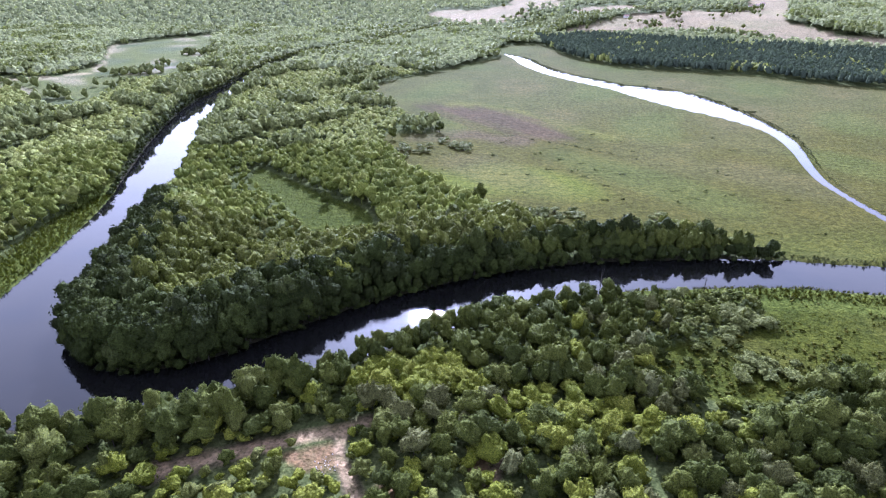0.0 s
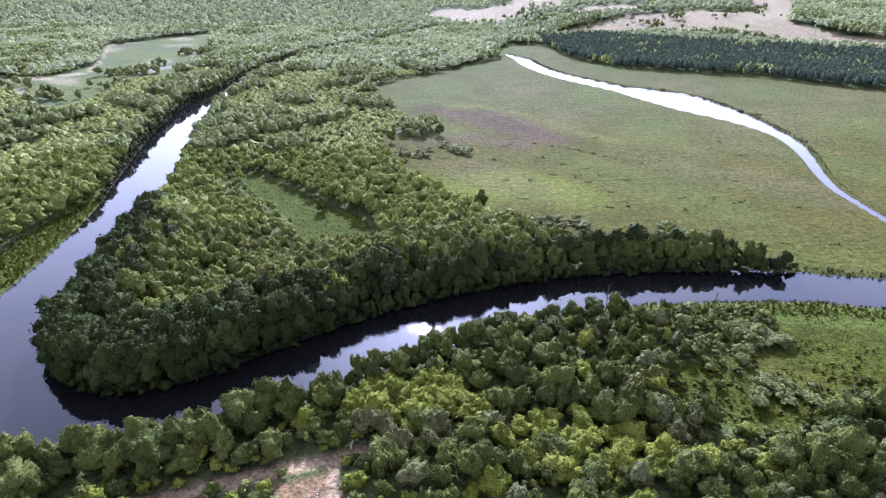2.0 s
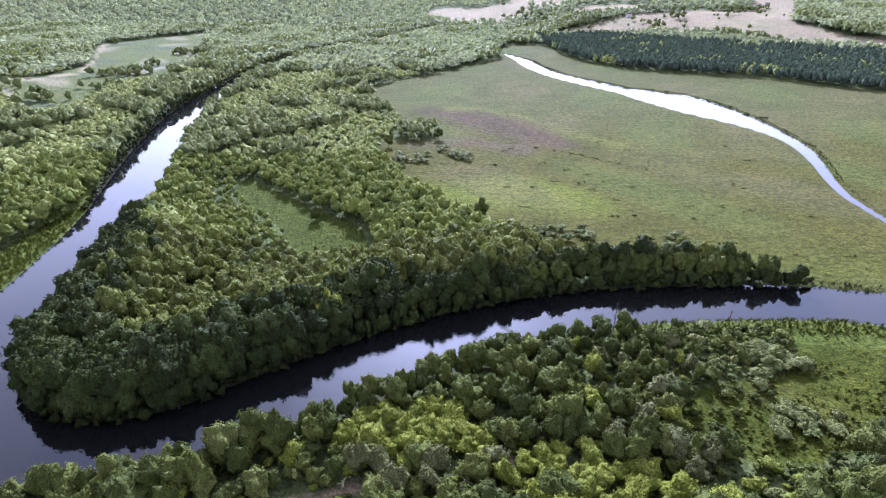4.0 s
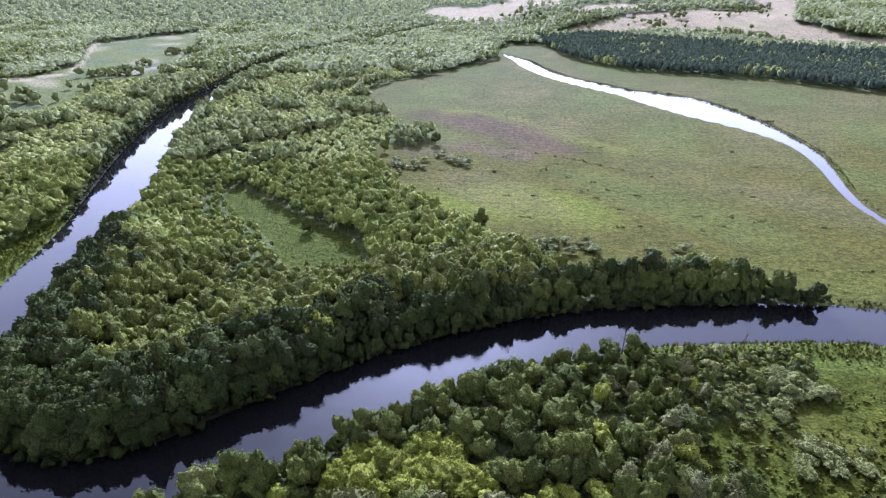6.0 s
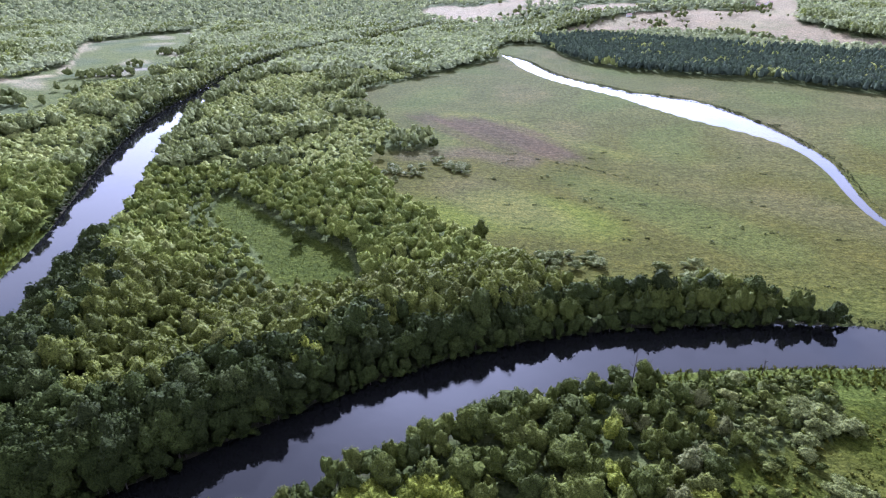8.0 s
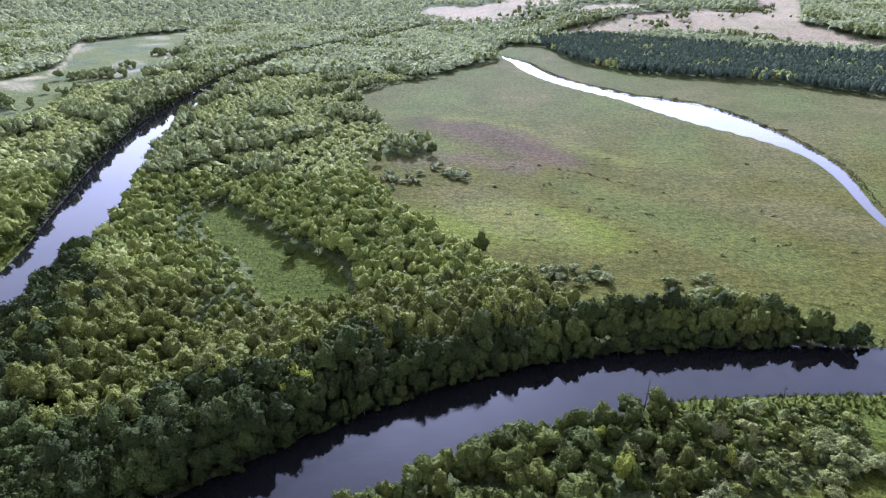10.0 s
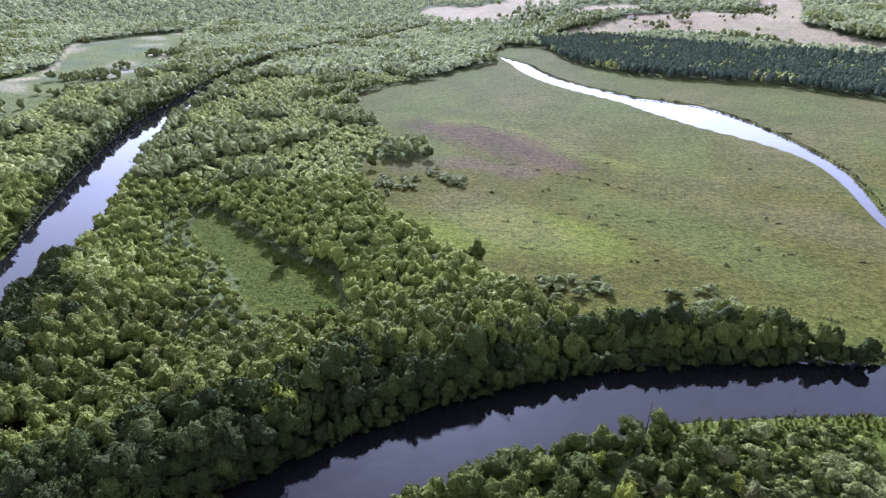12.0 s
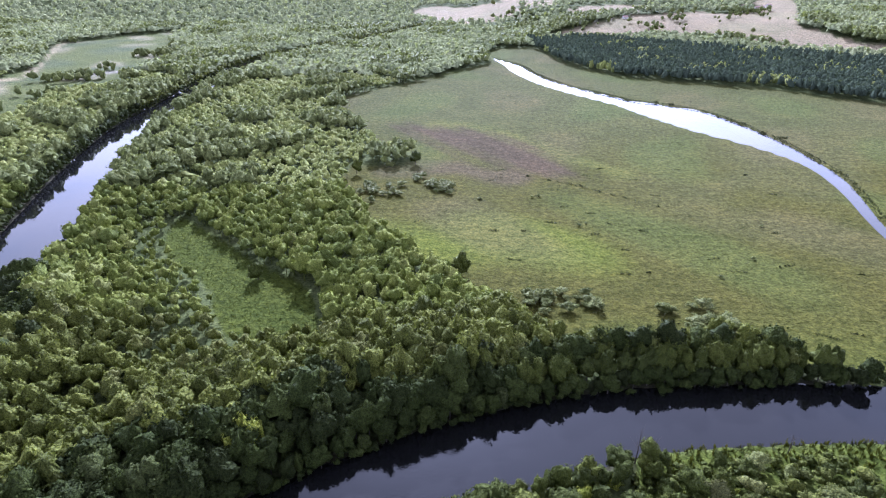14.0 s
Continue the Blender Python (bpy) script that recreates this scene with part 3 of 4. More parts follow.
def south_side(x, y):
    """Whether a place lies on the near side of the river bend."""
    return np.where(x > -98, y < np.interp(x, LOWER[:, 0], LOWER[:, 1]), y < 98)


def one(f, x, y):
    return f(np.array([x], float), np.array([y], float))[0]


def along(line, start, stop, step, side, rng):
    """Uneven places beside a channel, with the distance from its edge left to the caller."""
    seg = np.hypot(*np.diff(line[:, :2], axis=0).T)
    run = np.r_[0, np.cumsum(seg)]
    s = np.arange(start, stop, step) + rng.uniform(-0.4, 0.4, len(np.arange(start, stop, step))) * step
    x, y, w = (np.interp(s, run, line[:, k]) for k in range(3))
    dx, dy = np.interp(s + 1, run, line[:, 0]) - x, np.interp(s + 1, run, line[:, 1]) - y
    n = np.hypot(dx, dy) + 1e-6
    return x, y, w, -dy / n * side, dx / n * side


used = set()
# the near bank: trees by the water and shrubs behind them, one by one
trees = tree_kind("tree", "broadleaf riverside tree with full green crown", range(20, 26), 440, 0.026, LEAF_NEAR, boughs=11, clumps=80, low=-0.04, tall_boughs=0.15, ragged=0.6, shell=(12, 20))
shrubs = tree_kind("young_willow", "bushy yellow-green willow shrub on the near bank", range(120, 125), 440, 0.033, LEAF_YELLOW, "shrub", boughs=12, clumps=80, wide=0.62, low=0.0, tall_boughs=0.25, ragged=0.6, shell=(11, 20))
green_shrubs = tree_kind("shrub", "dense green shrub in the riverside thicket", range(130, 134), 440, 0.032, LEAF_NEAR, "shrub", boughs=12, clumps=80, wide=0.58, low=0.0, tall_boughs=0.25, ragged=0.6, shell=(11, 20))
silver_shrubs = tree_kind("silver_shrub", "tall silvery grey-green shrub in the thicket", range(135, 138), 440, 0.032, LEAF_SILVER, "shrub", boughs=12, clumps=80, wide=0.5, low=0.0, tall_boughs=0.3, ragged=0.7, shell=(11, 20))
willows = tree_kind("willow_shrub", "grey-green willow shrub in the wet meadow", range(140, 144), 260, 0.07, LEAF_WILLOW, "shrub", boughs=8, clumps=30, wide=0.75, low=0.0, tall_boughs=0.15, shell=(8, 14), calm=0.5)

# stands of one kind on the near bank: outline, then kinds with their share, heights, and width for height
STANDS = [
    ([(-21, 109), (-18, 115), (-9, 118), (2, 117), (10, 111), (14, 104), (12, 101), (-1, 102), (-12, 103), (-18, 102)], [("yellow", 1.0)], (4.2, 5.2), (1.05, 1.3)),
    ([(15, 102), (22, 105), (28, 103), (35, 101), (42, 98), (49, 94), (41, 87), (25, 89), (16, 90)], [("yellow", 0.8), ("green", 0.2)], (3.8, 5.2), (1.05, 1.35)),
    ([(29, 104), (32, 115), (39, 117), (48, 115), (46, 102), (37, 100)], [("tree", 0.75), ("silver", 0.25)], (6.8, 8.8), (0.9, 1.1)),
    ([(-20, 115), (-18, 123), (-6, 128), (5, 135), (18, 139), (30, 135), (32, 124), (29, 106), (22, 104), (14, 104), (11, 112), (2, 117), (-9, 119)], [("tree", 0.6), ("green", 0.4)], (5.6, 8.2), (0.9, 1.15)),
    ([(30, 138), (35, 148), (67, 150), (62, 124), (50, 115), (31, 118)], [("green", 0.45), ("tree", 0.35), ("silver", 0.08), ("yellow", 0.12)], (3.8, 6.4), (0.75, 1.05)),
    ([(64, 150), (92, 150), (88, 134), (80, 127), (60, 123)], [("willow", 0.5), ("green", 0.5)], (2.4, 4.0), (0.85, 1.2)),
    ([(44, 98), (48, 109), (55, 110), (57, 104), (54, 97)], [("silver", 1.0)], (4.5, 6.2), (0.9, 1.1)),
    ([(-18, 102), (-12, 103), (0, 102), (12, 101), (12, 89), (2, 87), (-7, 86), (-15, 89)], [("silver", 0.35), ("green", 0.65)], (4.8, 6.8), (0.95, 1.2)),
    ([(48, 94), (48, 100), (59, 104), (80, 104), (79, 97), (70, 92), (56, 91)], [("yellow", 0.5), ("green", 0.3), ("willow", 0.2)], (1.6, 3.4), (1.0, 1.5)),
    ([(65, 92), (78, 97), (80, 107), (94, 109), (125, 108), (115, 86), (68, 86)], [("tree", 0.75), ("green", 0.25)], (6.5, 9.0), (0.95, 1.2)),
    ([(-18, 86), (-7, 86), (2, 87), (13, 86), (12, 62), (-15, 62)], [("green", 0.7), ("yellow", 0.3)], (2.8, 5.0), (1.0, 1.2)),
    ([(13, 86), (25, 89), (48, 92), (65, 91), (68, 86), (115, 86), (115, 60), (12, 60)], [("tree", 0.3), ("green", 0.45), ("silver", 0.13), ("yellow", 0.12)], (4.2, 6.8), (0.95, 1.2)),
    ([(-62, 75), (-60, 83), (-50, 86), (-42, 84), (-31, 82), (-19, 80), (-16, 60), (-62, 60)], [("yellow", 0.6), ("green", 0.4)], (2.8, 4.6), (1.0, 1.3)),
    ([(-120, 88), (-76, 85), (-62, 82), (-60, 60), (-120, 60)], [("tree", 0.85), ("green", 0.15)], (4.8, 7.4), (0.9, 1.2)),
]
ELSEWHERE = ([("yellow", 0.3), ("green", 0.45), ("tree", 0.25)], (4.2, 6.6), (0.9, 1.2))
KINDS = {"yellow": shrubs, "green": green_shrubs, "tree": trees, "willow": willows, "silver": silver_shrubs}
GROUPS = {"yellow": "thicket on the near bank", "green": "thicket on the near bank", "tree": "trees by the near bank", "willow": "grey willow shrubs", "silver": "silvery shrubs on the near bank"}
x, y, rng = scattered(11, (-118, 62, 124, 156), 4.55, lambda x, y: woods(x, y, 1.2) & south_side(x, y))
for px, py in zip(x, y):
    shares, heights, widths = next((z[1:] for z in STANDS if one(lambda a, b: inside(np.array(z[0], float), a, b), px, py)), ELSEWHERE)
    r = one(lambda a, b: channel(RIVER, a, b), px, py)
    if r < 8 and px < 20:
        shares, heights, widths = [("tree", 0.75), ("green", 0.25)], (6.6, 9.6) if px < -18 else (5.6, 8.2), (0.8, 1.05)
    word = rng.choice([k for k, _ in shares], p=[p for _, p in shares])
    kind = KINDS[word][rng.integers(len(KINDS[word]))]
    tall, wide = rng.uniform(*heights) * rng.uniform(0.9, 1.1), rng.uniform(*widths)
    ways = min(one(lambda a, b: channel(way, a, b + 3.5), px, py) for way in (TRACK, BRANCH)) + (9 if px < -56 or px > -15 else 0)
    tall *= 0.5 if ways < 2.5 else 0.75 if ways < 5 else 1
    if px > 70 and r < 7:
        continue
    plant(kind, px, py, tall, rng.uniform(0, 360), wide, GROUPS[word], used)

# the young willows stand closest together in their thickets
for stand in STANDS[:2]:
    x, y, rng = scattered(17, (-24, 86, 50, 120), 4.2, lambda x, y: woods(x, y, 1.2) & inside(np.array(stand[0], float), x, y))
    for px, py in zip(x, y):
        plant(shrubs[rng.integers(5)], px, py, rng.uniform(3.4, 4.6), rng.uniform(0, 360), rng.uniform(1.1, 1.4), GROUPS["yellow"], used)

rng = np.random.default_rng(70)
x, y, w, nx, ny = along(RIVER, 362, 560, 3.1, 1, rng)
for px, py, pw, ax, ay in zip(x, y, w, nx, ny):
    if px > 52:
        continue
    out = pw + rng.uniform(0.4, 3.5)
    kind = trees[rng.integers(6)] if rng.random() < 0.7 else green_shrubs[rng.integers(4)]
    plant(kind, px + ax * out, py + ay * out, rng.uniform(4.6, 7.4) - (1.6 if px > 12 else 0), rng.uniform(0, 360), rng.uniform(0.85, 1.1), "trees by the near bank", used)

# the wooded spit's edge, where trees lean over the water
rng = np.random.default_rng(71)
bank_trees = tree_kind("bank_tree", "tall tree overhanging the river's edge, leaves darkened for shade", range(150, 155), 300, 0.029, LEAF_SHADED, boughs=11, clumps=70, low=-0.04, tall_boughs=0.12, ragged=0.4, shell=(11, 18))
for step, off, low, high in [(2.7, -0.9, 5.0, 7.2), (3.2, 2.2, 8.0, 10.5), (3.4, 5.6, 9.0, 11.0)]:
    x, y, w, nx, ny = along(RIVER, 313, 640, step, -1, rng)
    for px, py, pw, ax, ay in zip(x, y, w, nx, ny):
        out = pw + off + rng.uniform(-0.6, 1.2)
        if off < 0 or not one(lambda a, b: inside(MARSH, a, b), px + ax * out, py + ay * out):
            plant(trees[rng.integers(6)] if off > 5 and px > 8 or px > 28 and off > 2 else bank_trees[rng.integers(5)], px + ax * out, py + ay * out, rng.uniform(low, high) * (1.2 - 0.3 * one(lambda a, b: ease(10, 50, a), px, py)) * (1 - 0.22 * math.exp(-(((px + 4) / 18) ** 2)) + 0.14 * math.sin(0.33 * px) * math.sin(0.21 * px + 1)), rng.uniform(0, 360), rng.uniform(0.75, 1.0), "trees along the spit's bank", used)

# low growth that hangs over the waterline below them
rng = np.random.default_rng(72)
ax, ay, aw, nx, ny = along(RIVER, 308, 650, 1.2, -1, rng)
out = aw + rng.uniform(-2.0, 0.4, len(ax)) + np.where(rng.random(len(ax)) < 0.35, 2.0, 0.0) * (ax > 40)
forest("undergrowth", [crown_shape(170 + s, 30, 0.075, boughs=6, clumps=14, wide=0.55, low=-0.05, shell=(5, 10)) for s in range(5)], ax + nx * out, ay + ny * out, rng.uniform(1.4, 3.2, len(ax)), LEAF_SHADED, "low growth hanging over the waterline, darkened for shade", "undergrowth", rng, (0.9, 1.4))

rng = np.random.default_rng(74)
rows = []
for side, start, stop in ((1, 590, 1000), (-1, 650, 1000)):
    ax, ay, aw, nx, ny = along(RIVER, start, stop, 1.9, side, rng)
    keep = (ay > 235) | (side < 0)
    out = aw + rng.uniform(-0.8, 0.8, len(ax))
    rows.append(np.c_[ax + nx * out, ay + ny * out][keep])
ax, ay = np.vstack(rows).T
forest("undergrowth", [crown_shape(175 + s, 14, 0.09, boughs=6, clumps=12, wide=0.6, low=-0.05, shell=(4, 8)) for s in range(4)], ax, ay, rng.uniform(1.2, 2.8, len(ax)), LEAF_SHADED, "low bushes along the upper river's edge", "undergrowth", rng, (0.9, 1.4))

# a few paler crowns among the spit's dark front trees
for kind, px, py, tall in [(silver_shrubs[0], -54, 138, 10.0), (silver_shrubs[1], -62, 129, 10.0), (shrubs[0], -74, 123, 10.0), (shrubs[1], -30, 150, 11.5), (silver_shrubs[2], -53, 135, 10.0), (shrubs[2], -74, 123, 9.0)]:
    plant(kind, px, py, tall, rng.uniform(0, 360), 0.72, "paler trees on the spit", used)

# grey willows in the marsh and the near meadow, and a few trees that stand alone
rng = np.random.default_rng(73)
for cx, cy, count, spread in [(43, 209, 10, 6), (35, 211, 5, 3.5), (52, 208, 3, 4), (71, 204, 4, 2), (81, 199, 12, 5), (88, 193, 6, 3.5), (-19, 297, 10, 6), (-14, 290, 5, 4), (8, 302, 9, 5), (12, 296, 5, 4), (2, 310, 3, 4),
                              (-13, 330, 4, 3), (76, 116, 8, 5), (82, 113, 4, 4), (70, 111, 3, 3), (81, 138, 9, 5), (85, 133, 6, 4), (74, 130, 4, 4)]:
    for _ in range(count):
        px, py = cx + rng.normal() * spread * 0.6, cy + rng.normal() * spread * 0.6
        plant(willows[rng.integers(4)], px, py, rng.uniform(1.5, 2.9), rng.uniform(0, 360), rng.uniform(1.3, 1.9), "grey willow shrubs", used)
for px, py, tall in [(-47, 222, 6.0), (15, 226, 7.5), (-2, 331, 7.0), (-28, 318, 6.5), (89, 105, 5.5), (92, 104, 4.8), (50, 104, 6.5), (57, 104, 5.2), (41, 106, 8.2)]:
    plant(trees[rng.integers(6)], px, py, tall, rng.uniform(0, 360), 1.1, "trees standing alone", used)

for cx, cy, count, spread in [(60, 116, 5, 4), (66, 124, 6, 4), (72, 122, 4, 3), (58, 109, 4, 3), (98, 113, 4, 3)]:
    for _ in range(count):
        plant(green_shrubs[rng.integers(4)], cx + rng.normal() * spread * 0.6, cy + rng.normal() * spread * 0.6, rng.uniform(0.9, 2.4), rng.uniform(0, 360), rng.uniform(1.1, 1.6), "low shrubs in the meadow", used)
for px, py in [(25, 288), (47, 290), (50, 291), (60, 262), (63, 264), (112, 236), (128, 262), (96, 224)]:
    plant(willows[rng.integers(4)], px, py, rng.uniform(0.7, 1.2), rng.uniform(0, 360), 1.5, "grey willow shrubs", used)

# woods further off
STEM = tube((0, 0, -0.05), (0, 0, 0.5), 0.025, 0.012, 4)
near_shapes = [joined([crown_shape(30 + s, 100, 0.037, boughs=10, clumps=50, tall_boughs=0.14, ragged=0.5, wide=0.42, low=0.2, shell=(7, 14)), STEM]) for s in range(6)]
mid_shapes = [joined([crown_shape(40 + s, 56, 0.046, boughs=9, tall_boughs=0.14, ragged=0.4, clumps=32, wide=0.45, low=0.2, shell=(6, 10), calm=0.1), STEM]) for s in range(6)]
low_shapes = [joined([crown_shape(60 + s, 16, 0.075, boughs=7, clumps=20, wide=0.48, low=0.15, shell=(4, 8), calm=0.9), STEM]) for s in range(6)]
far_shapes = [joined([crown_shape(80 + s, 6, 0.11, boughs=6, clumps=12, wide=0.48, low=0.0, shell=(3, 8), calm=0.7)]) for s in range(6)]
tiny_shapes = [joined([crown_shape(90 + s, 4, 0.18, boughs=5, clumps=8, wide=0.56, low=0.1, shell=(2, 6), rough=0.10, calm=1.4)]) for s in range(4)]


def canopy(x, y, rng, rough=1.0):
    """Heights of a wood: taller and lower stands, and every tree different."""
    stand = np.sin(x * 0.045 + 1.3 * np.sin(y * 0.03)) * np.sin(y * 0.038 + 0.9)
    edge = ease(2, 16, channel(np.c_[np.vstack([CLEARING, CLEARING[:1]]), np.zeros(len(CLEARING) + 1)], x, y))
    edge = np.maximum(edge, ease(0, 6, 0.7 * (x + 57) + 0.7 * (y - 228)))
    return (7.0 + 1.0 * stand + rough * (rng.uniform(-1.7, 1.5, len(x)) + 1.6 * (rng.random(len(x)) < 0.1))) * (0.66 + 0.34 * edge)


def spit(x, y):
    return (x > -190) & (y < 290)


def pines(x, y):
    d = 0.62 * (x - 124) + 0.785 * (y - 623)
    return (d > -40) & (x > 112) & (y < 760) & ~inside(MARSH, x, y) & (d < 135 + 0.1 * (x - 120))


x, y, rng = scattered(31, (-190, 66, 130, 300), 3.3, lambda x, y: woods(x, y, 2) & ~south_side(x, y) & spit(x, y) & ((channel(RIVER, x, y) > 5.5) | (x < -128) | (y > 170) & (x < 0)))
back = channel(RIVER, x, y)
front = ease(230, 190, y) * (x > -128) * ease(50, 20, x)
tall = canopy(x, y, rng)
tall = tall + front * 5.2 * ease(48, 16, back) * ease(4, 11, back) + 2.2 * (1 - front) * ease(20, 6, back) * (x > 20)
tall = tall * (1 - 0.22 * ease(-35, -60, x) * ease(12, 30, back))
# trees of the river front take the leaves with shade in their colour
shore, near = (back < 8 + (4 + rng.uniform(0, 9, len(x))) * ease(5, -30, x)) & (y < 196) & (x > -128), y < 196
forest("woodland", near_shapes, x[shore], y[shore], tall[shore], LEAF_SHADED, "wood behind the river's edge, its leaves coloured dark for shade", "woodland", rng, (0.75, 1.1))
for some, shapes, mat in ((near & ~shore, near_shapes, LEAF), (~near, mid_shapes, LEAF_MID)):
    forest("woodland", shapes, x[some], y[some], tall[some], mat, "dense green broadleaf wood on the river banks", "woodland", rng, (0.68, 1.12))
def upland(x, y):
    return y + 26 * np.sin(x * 0.03) + 18 * np.sin(x * 0.011 + y * 0.05) + 15 * np.sin(x * 1.7 + y * 2.3) > 535


x, y, rng = scattered(33, (-480, 150, 80, 600), 4.3, lambda x, y: woods(x, y) & ~spit(x, y) & ~upland(x, y))
old = np.sin(x * 0.083 + 2.1 * np.sin(y * 0.047)) * np.sin(y * 0.071 + 1.6 * np.sin(x * 0.039)) + 1.2 * ease(12, 4, channel(RIVER, x, y)) + rng.uniform(-0.12, 0.12, len(x)) > 0.36
tall = canopy(x, y, rng, 0.45)
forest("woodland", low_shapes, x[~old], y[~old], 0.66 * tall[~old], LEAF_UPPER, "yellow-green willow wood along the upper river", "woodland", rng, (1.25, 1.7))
forest("woodland", low_shapes, x[old], y[old], 1.3 * tall[old], LEAF_OAK, "clumps of taller dark green oaks in the wood", "woodland", rng, (0.85, 1.2))
# taller trees close the upper river in on both sides
rng = np.random.default_rng(34)
rows = []
for side, start, stop in ((1, 730, 1400), (-1, 960, 1400)):
    ax, ay, aw, nx, ny = along(RIVER, start, stop, 2.6, side, rng)
    out = aw + rng.uniform(-0.3, 2.4, len(ax))
    rows.append(np.c_[ax + nx * out, ay + ny * out])
x, y = np.vstack(rows).T
for some, mat in ((y < 430, LEAF_SHADED), (y >= 430, LEAF)):
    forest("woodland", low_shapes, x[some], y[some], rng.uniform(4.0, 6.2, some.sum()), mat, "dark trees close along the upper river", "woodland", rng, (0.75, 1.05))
x, y, rng = scattered(37, (100, 420, 700, 800), 4.4, lambda x, y: woods(x, y) & pines(x, y))
d = 0.62 * (x - 124) + 0.785 * (y - 623)
mixed = np.sin(x * 0.06 + 1.5 * np.sin(y * 0.05)) * np.sin(y * 0.07 - 0.8) + ease(-18, -38, d) + rng.uniform(-0.5, 0.5, len(x)) > 0.62
forest("pine_wood", far_shapes, x[~mixed], y[~mixed], rng.uniform(8.6, 10.0, (~mixed).sum()), LEAF_DARK, "dark pine plantation beside the marsh", "woodland", rng, (0.75, 1.05))
forest("woodland", far_shapes, x[mixed], y[mixed], rng.uniform(6.0, 9.0, mixed.sum()) * (1 - 0.5 * ease(-26, -42, d[mixed])), LEAF_UPPER, "lighter broadleaf trees among the pines", "woodland", rng, (0.8, 1.1))
x, y, rng = scattered(35, (-700, 460, 700, 860), 5.4, lambda x, y: woods(x, y) & upland(x, y) & ~pines(x, y))
old = np.sin(x * 0.05 + 2.1 * np.sin(y * 0.027)) * np.sin(y * 0.041 + 1.6 * np.sin(x * 0.023)) + rng.uniform(-0.3, 0.3, len(x)) > 0.3
tall = canopy(x, y, rng, 0.5)
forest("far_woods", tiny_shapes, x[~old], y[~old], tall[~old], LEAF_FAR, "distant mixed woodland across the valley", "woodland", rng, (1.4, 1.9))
forest("far_woods", tiny_shapes, x[old], y[old], tall[old] + 1.6, LEAF_OAK, "dark stands of oak in the distant woods", "woodland", rng, (1.1, 1.5))
x, y, rng = scattered(39, (-1150, 855, 1250, 1420), 12.5, lambda x, y: woods(x, y) & (y >= 860))
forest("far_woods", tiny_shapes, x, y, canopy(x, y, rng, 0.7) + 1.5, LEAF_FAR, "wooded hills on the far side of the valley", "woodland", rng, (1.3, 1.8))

x, y, rng = scattered(41, (-118, 62, 120, 160), 3.9, lambda x, y: in_view(x, y) & south_side(x, y) & (channel(RIVER, x, y) > np.where(x > 45, 6, 0.2)) & ~inside(MEADOW, x, y) & ~inside(BARE, x, y)
    & (np.minimum(channel(TRACK, x, y), np.minimum(channel(BRANCH, x, y), channel(FOOTPATH, x, y))) > 0.5))
forest("undergrowth", [crown_shape(100 + s, 16, 0.088, boughs=6, clumps=12, wide=0.7, low=0.0, shell=(4, 8)) for s in range(5)], x[::2], y[::2], rng.uniform(1.2, 3.6, len(x[::2])), LEAF, "low green undergrowth between the near shrubs", "undergrowth", rng)
forest("undergrowth", [crown_shape(105 + s, 16, 0.088, boughs=6, clumps=12, wide=0.7, low=0.0, shell=(4, 8)) for s in range(5)], x[1::2], y[1::2], np.where(x[1::2] > 45, 0.45, 1.0) * rng.uniform(1.1, 3.4, len(x[1::2])), LEAF_YELLOW, "low yellow-green undergrowth between the near shrubs", "undergrowth", rng)

# rank growth under the shrubs beside the meadow
x, y, rng = scattered(45, (42, 96, 96, 152), 1.9, lambda x, y: in_view(x, y) & south_side(x, y) & (channel(RIVER, x, y) > 3) & ~inside(MEADOW, x, y))
forest("undergrowth", [crown_shape(110 + s, 14, 0.10, boughs=6, clumps=12, wide=0.75, low=0.0, tall_boughs=0.3, shell=(4, 8)) for s in range(5)], x, y, rng.uniform(0.7, 1.7, len(x)), LEAF_NEAR, "rank green growth between meadow and thicket", "undergrowth", rng, (1.0, 1.5))

rng = np.random.default_rng(43)
spots = [(-278, 521, 9, 5), (-266, 522, 10, 5), (-254, 524, 9, 6), (-252, 640, 12, 5), (-242, 646, 12, 5), (-264, 637, 5, 4), (-260, 566, 5, 4), (-372, 721, 7, 4), (-290, 430, 8, 8), (-275, 420, 10, 8), (-330, 470, 8, 9), (-252, 468, 9, 8), (411, 853, 16, 9), (398, 850, 8, 6), (382, 848, 7, 5), (432, 862, 8, 6), (165, 837, 12, 12), (204, 824, 8, 13), (185, 830, 8, 10), (262, 789, 3, 4), (133, 901, 14, 13), (110, 935, 10, 12), (318, 845, 5, 7), (285, 812, 4, 9), (352, 800, 3, 12)]
x = np.concatenate([cx + rng.normal(size=k) * r for cx, cy, k, r in spots])
y = np.concatenate([cy + rng.normal(size=k) * r for cx, cy, k, r in spots])
forest("scrub", [crown_shape(65 + s, 20, 0.062, boughs=7, clumps=16, wide=0.55, low=-0.05, shell=(5, 10), calm=0.3) for s in range(5)], x, y, rng.uniform(4, 8.5, len(x)), LEAF_OAK, "clumps of trees and scrub on the pale pasture", "scrub", rng)

